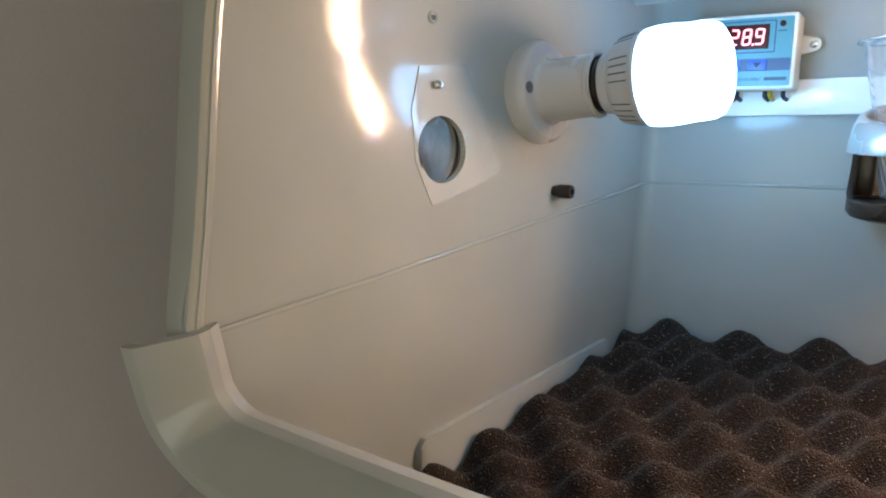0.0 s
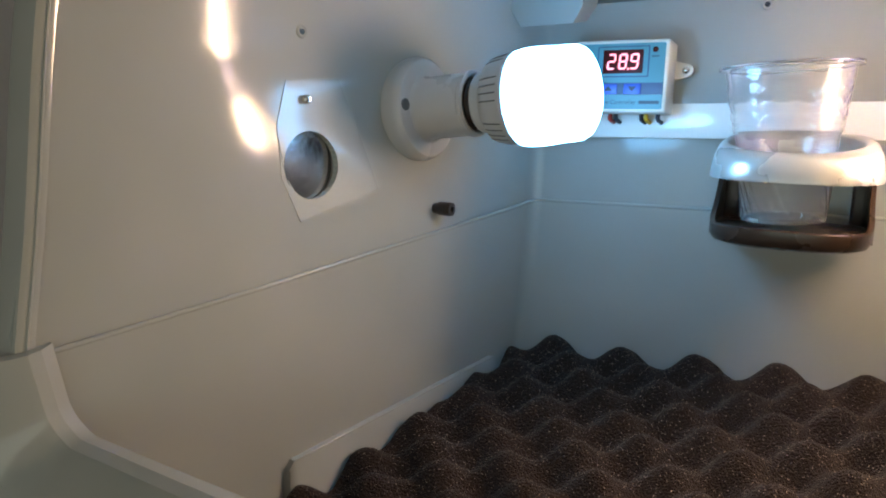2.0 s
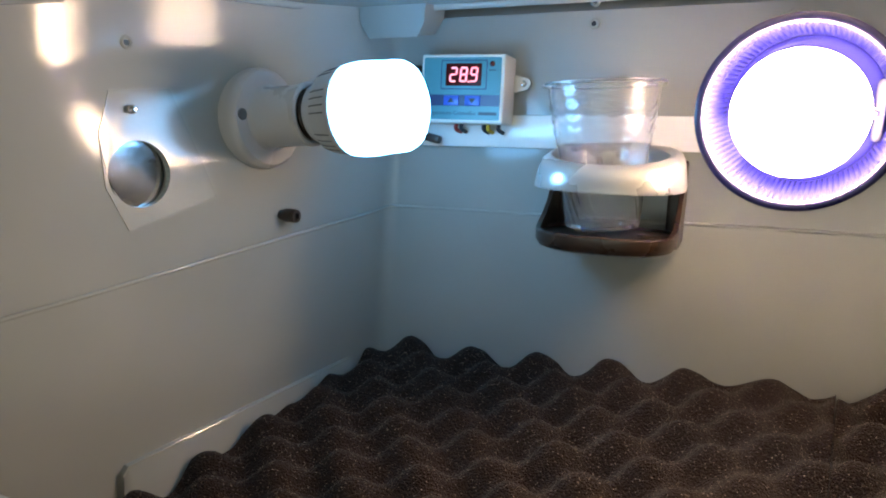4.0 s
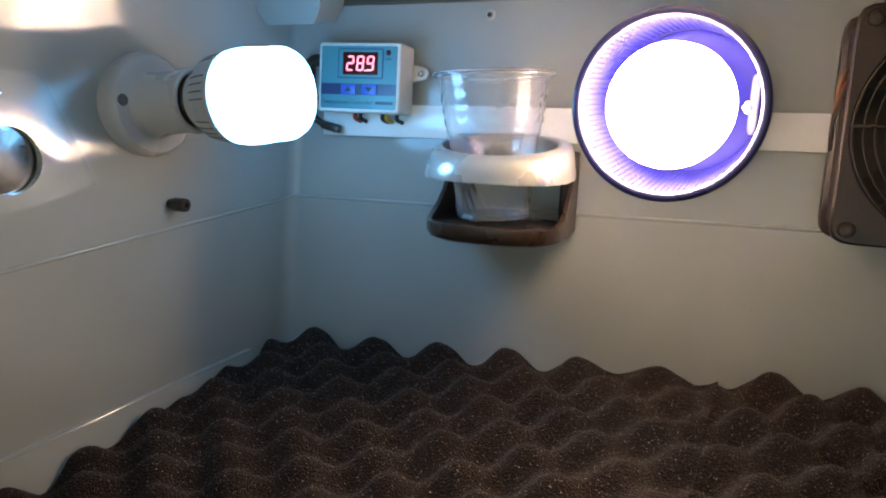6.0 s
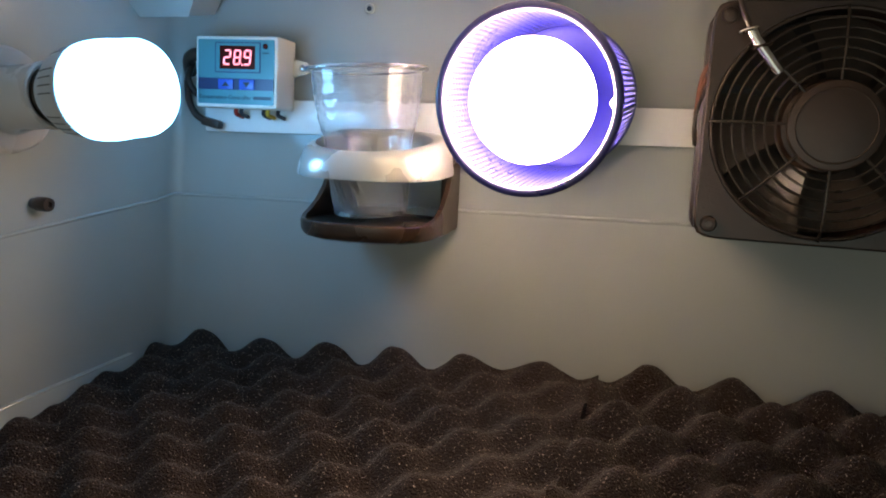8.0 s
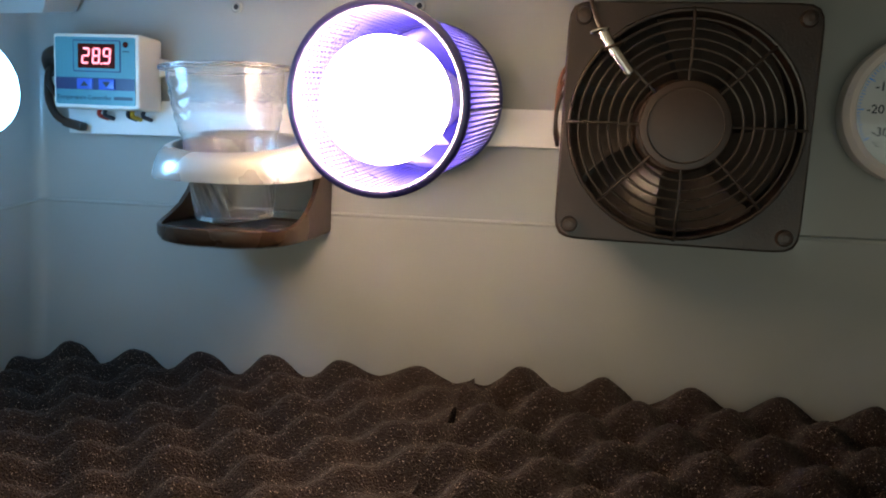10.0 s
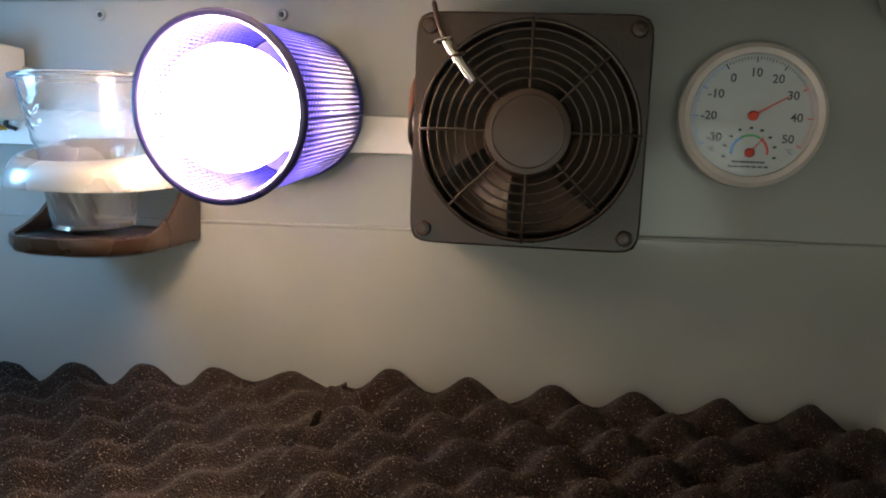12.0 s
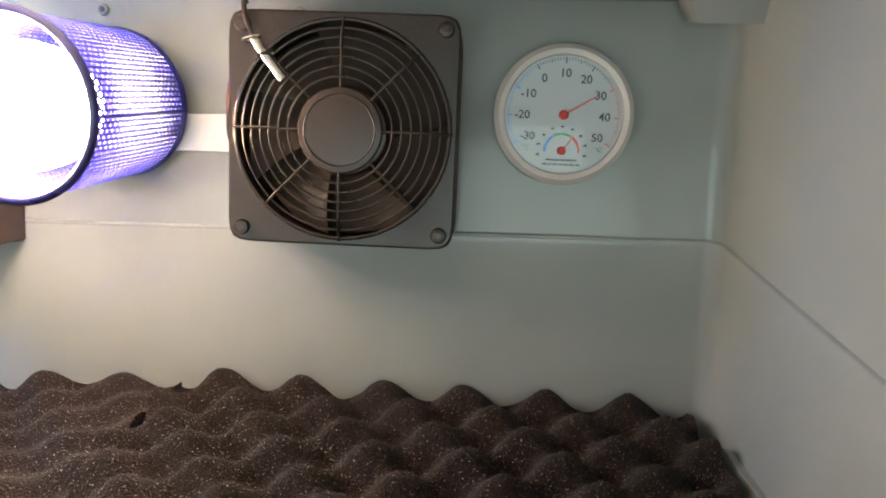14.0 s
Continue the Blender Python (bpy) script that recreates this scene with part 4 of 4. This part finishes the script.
def side_lamp():
    m = WALL @ along((-0.1814, 0.3320, 0.2409), (0.9925, -0.085, 0.0875), (0, 0, -1))
    h = thing("lamp_holder", m, "white round plastic lamp holder on the box's side wall", "lamp holder")
    part("base_plate", lathe([(0, -0.022), (0.0296, -0.022), (0.0304, -0.014), (0.0303, -0.006), (0.0297, -0.0025), (0.0280, -0.0004), (0.0262, 0.0), (0.0200, 0.0002), (0, 0.0002)], 64), PORCELAIN, h, "domed round base plate")
    part("socket", lathe([(0.0212, -0.0004), (0.0190, 0.0008), (0.0180, 0.0030), (0.0176, 0.0290), (0.0186, 0.0300), (0.0186, 0.0320), (0.0172, 0.0330), (0.0158, 0.0326), (0.0152, 0.024), (0, 0.024)], 48), PORCELAIN, h, "cylindrical socket")
    # screw holes are dark discs on the plate: the recess's shade in colour
    for a in (88, 268):
        part("screw_hole", lathe([(0, 0.0006), (0.0032, 0.0006), (0.0037, -0.0004)], 20, pose(-0.0237 * math.cos(radians(a)), -0.0237 * math.sin(radians(a)), 0)), RECESS_SHADE, h, "screw hole shown as a dark disc")
    b = thing("light_bulb", m, "lit cool white bulb with a ribbed grey collar", "light bulb", "light bulbs")
    # black cap colour stands for the shade in the gap behind the collar
    part("screw_cap", lathe([(0.0, 0.028), (0.0148, 0.028), (0.0148, 0.0335), (0.0140, 0.0345), (0.0151, 0.0358), (0.0148, 0.0385)], 40), BLACK, b, "screw cap coloured black for the shade in the socket's gap")
    part("collar", lathe([(0.0140, 0.0370), (0.0166, 0.0370), (0.0170, 0.0395), (0.0176, 0.0430), (0.0205, 0.0448), (0.0226, 0.0466), (0.0236, 0.0500), (0.0247, 0.0585), (0.0254, 0.0592), (0.0255, 0.0614), (0.0, 0.0614)], 56), GREYRIB, b, "ribbed grey collar")
    for k in range(36):          # slots' shade as dark bars, in groups of four with a plain panel between
        if k % 6 > 3:
            continue
        a = 2 * math.pi * k / 36 + 0.1
        pts = [(r * math.cos(a), r * math.sin(a), z) for r, z in ((0.0224, 0.0468), (0.0231, 0.0485), (0.0237, 0.0510), (0.0245, 0.0575))]
        part("slot_shade", tube(pts, 0.00042, 6), RECESS_SHADE, b)
    part("globe", lathe([(0.0246, 0.0612), (0.0255, 0.0622), (0.0260, 0.0660), (0.0261, 0.0720), (0.0257, 0.0780), (0.0250, 0.0835), (0.0249, 0.0890), (0.0244, 0.0940), (0.0228, 0.0972), (0.0192, 0.0995), (0.0148, 0.1008), (0.0075, 0.1018), (0, 0.1021)], 56), COOL, b, "glowing cool white globe")
    beam = bpy.data.lights.new("bulb_light", "AREA")
    beam.shape, beam.size, beam.energy, beam.color = "DISK", 0.038, COOL_WATTS, (0.15, 0.50, 1.0)
    o = new("bulb_light", beam)
    o.matrix_world = m @ pose(0, 0, 0.1035, 180, 0, 0)


side_lamp()


def wall_normal_pose(y, z):
    """A pose on the left wall: local x into the box, z up."""
    return pose(left_x(y, z) - UPPER, y, z, 0, -1.0, -4.0)


PAD_AT = Vector((left_x(0.296, 0.2145), 0.296, 0.2145))
pad = thing("vent_pad", Matrix.Translation(PAD_AT), "translucent white square pad round a vent hole", "vent pad")
bm = bmesh.new()
sq = [(0.027, 0.034), (0.010, 0.036), (-0.008, 0.038), (-0.0195, 0.018), (-0.0228, -0.008), (-0.016, -0.033), (0.012, -0.031), (0.039, -0.029)]


def on_left(y, z, off):
    return bm.verts.new((left_x(y + 0.296, z + 0.2145) - UPPER + off - PAD_AT.x, y, z))


ed = []
a0 = math.atan2(sq[0][1], sq[0][0])
for off in (-0.0022, 0.0004):
    edge = [on_left(sq[i][0] + (sq[(i + 1) % 8][0] - sq[i][0]) * k / 5, sq[i][1] + (sq[(i + 1) % 8][1] - sq[i][1]) * k / 5, off) for i in range(8) for k in range(5)]
    inner_ring = [on_left(HOLE_Y - 0.296 + HOLE_R * math.cos(a0 + 2 * math.pi * k / 40), HOLE_Z - 0.2145 + HOLE_R * math.sin(a0 + 2 * math.pi * k / 40), off) for k in range(40)]
    for k in range(40):
        bm.faces.new((edge[k], edge[(k + 1) % 40], inner_ring[(k + 1) % 40], inner_ring[k]))
    ed.append((edge, inner_ring))
for k in range(40):
    n = (k + 1) % 40
    for r in (0, 1):
        bm.faces.new((ed[0][r][k], ed[0][r][n], ed[1][r][n], ed[1][r][k]))
part("sheet", bm, FROSTED, pad)
part("vent_disc", lathe([(0, -0.0040), (0.0180, -0.0040), (0.0180, -0.0055), (0, -0.0055)], 40, pose(0.0, HOLE_Y - 0.296, HOLE_Z - 0.2145, 0, 0, -4) @ TO_RIGHT), FILM, pad, "shiny grey disc behind the hole")

screw = thing("wall_screw", wall_normal_pose(0.297, 0.2416) @ pose(0.002, 0, 0) @ TO_RIGHT, "small steel screw head on the pad", "screw")
screw.scale = (0.75, 0.75, 0.75)
part("head", lathe([(0, 0.0030), (0.0010, 0.0030), (0.0011, 0.0022), (0.0022, 0.0024), (0.0030, 0.0012), (0.0031, -0.001)], 24), STEEL, screw)

hole_l = thing("drilled_hole", wall_normal_pose(0.305, 0.2745) @ TO_RIGHT, "small drilled hole with a pale burr", "hole", "drilled holes")
part("burr", lathe([(0.0018, 0.0006), (0.0028, 0.0012), (0.0036, 0.0006), (0.0038, -0.0004)], 20), PLASTIC, hole_l)
# dark disc on the uncut wall: the hole's shade put into colour
part("bore_shade", lathe([(0.0, 0.0003), (0.0019, 0.0003), (0.0021, 0.0007)], 16), PALE_INK, hole_l)

plug = thing("cable_gland", WALL @ pose(-0.1905, 0.3465, 0.1812) @ pose(0, 0, 0, 0, 0, -4) @ TO_RIGHT, "small black rubber plug in the side wall", "plug")
part("body", lathe([(0, -0.012), (0.0034, -0.012), (0.0034, 0.010), (0.0043, 0.0115), (0.0043, 0.0185), (0.0040, 0.0200), (0.0020, 0.0202), (0.0018, 0.0180), (0, 0.0180)], 28), BLACK, plug)

# ---- the room ----
room = [("wall_west", (-0.445, -0.385, -0.66, 0.76, -0.004, 0.90)), ("wall_north", (-0.385, 0.90, 0.70, 0.76, -0.004, 0.90)), ("wall_east", (0.90, 0.96, -0.66, 0.76, -0.004, 0.90)), ("wall_south", (-0.385, 0.90, -0.66, -0.60, -0.004, 0.90))]
for name, b in room:
    tagged(part(name, box(*b), PAINT, smooth=False), "plain grey painted wall round the box", "wall", kind="structure")
tagged(part("floor", box(-0.445, 0.96, -0.66, 0.76, -0.044, -0.004), PAINT, smooth=False), "plain grey surface under the box", "floor", kind="structure")
tagged(part("ceiling", box(-0.445, 0.96, -0.66, 0.76, 0.90, 0.94), PAINT, smooth=False), "plain grey ceiling", "ceiling", kind="structure")

# unseen fill panel added before the open box for the room's ambient light
lamp = bpy.data.lights.new("room_fill", "AREA")
lamp.shape, lamp.size, lamp.size_y, lamp.energy, lamp.color = "RECTANGLE", 0.9, 0.34, ROOM_FILL_WATTS, (0.77, 1.0, 0.95)
ob = new("room_fill", lamp)
ob.matrix_world = pose(0.18, -0.57, 0.27, 92)
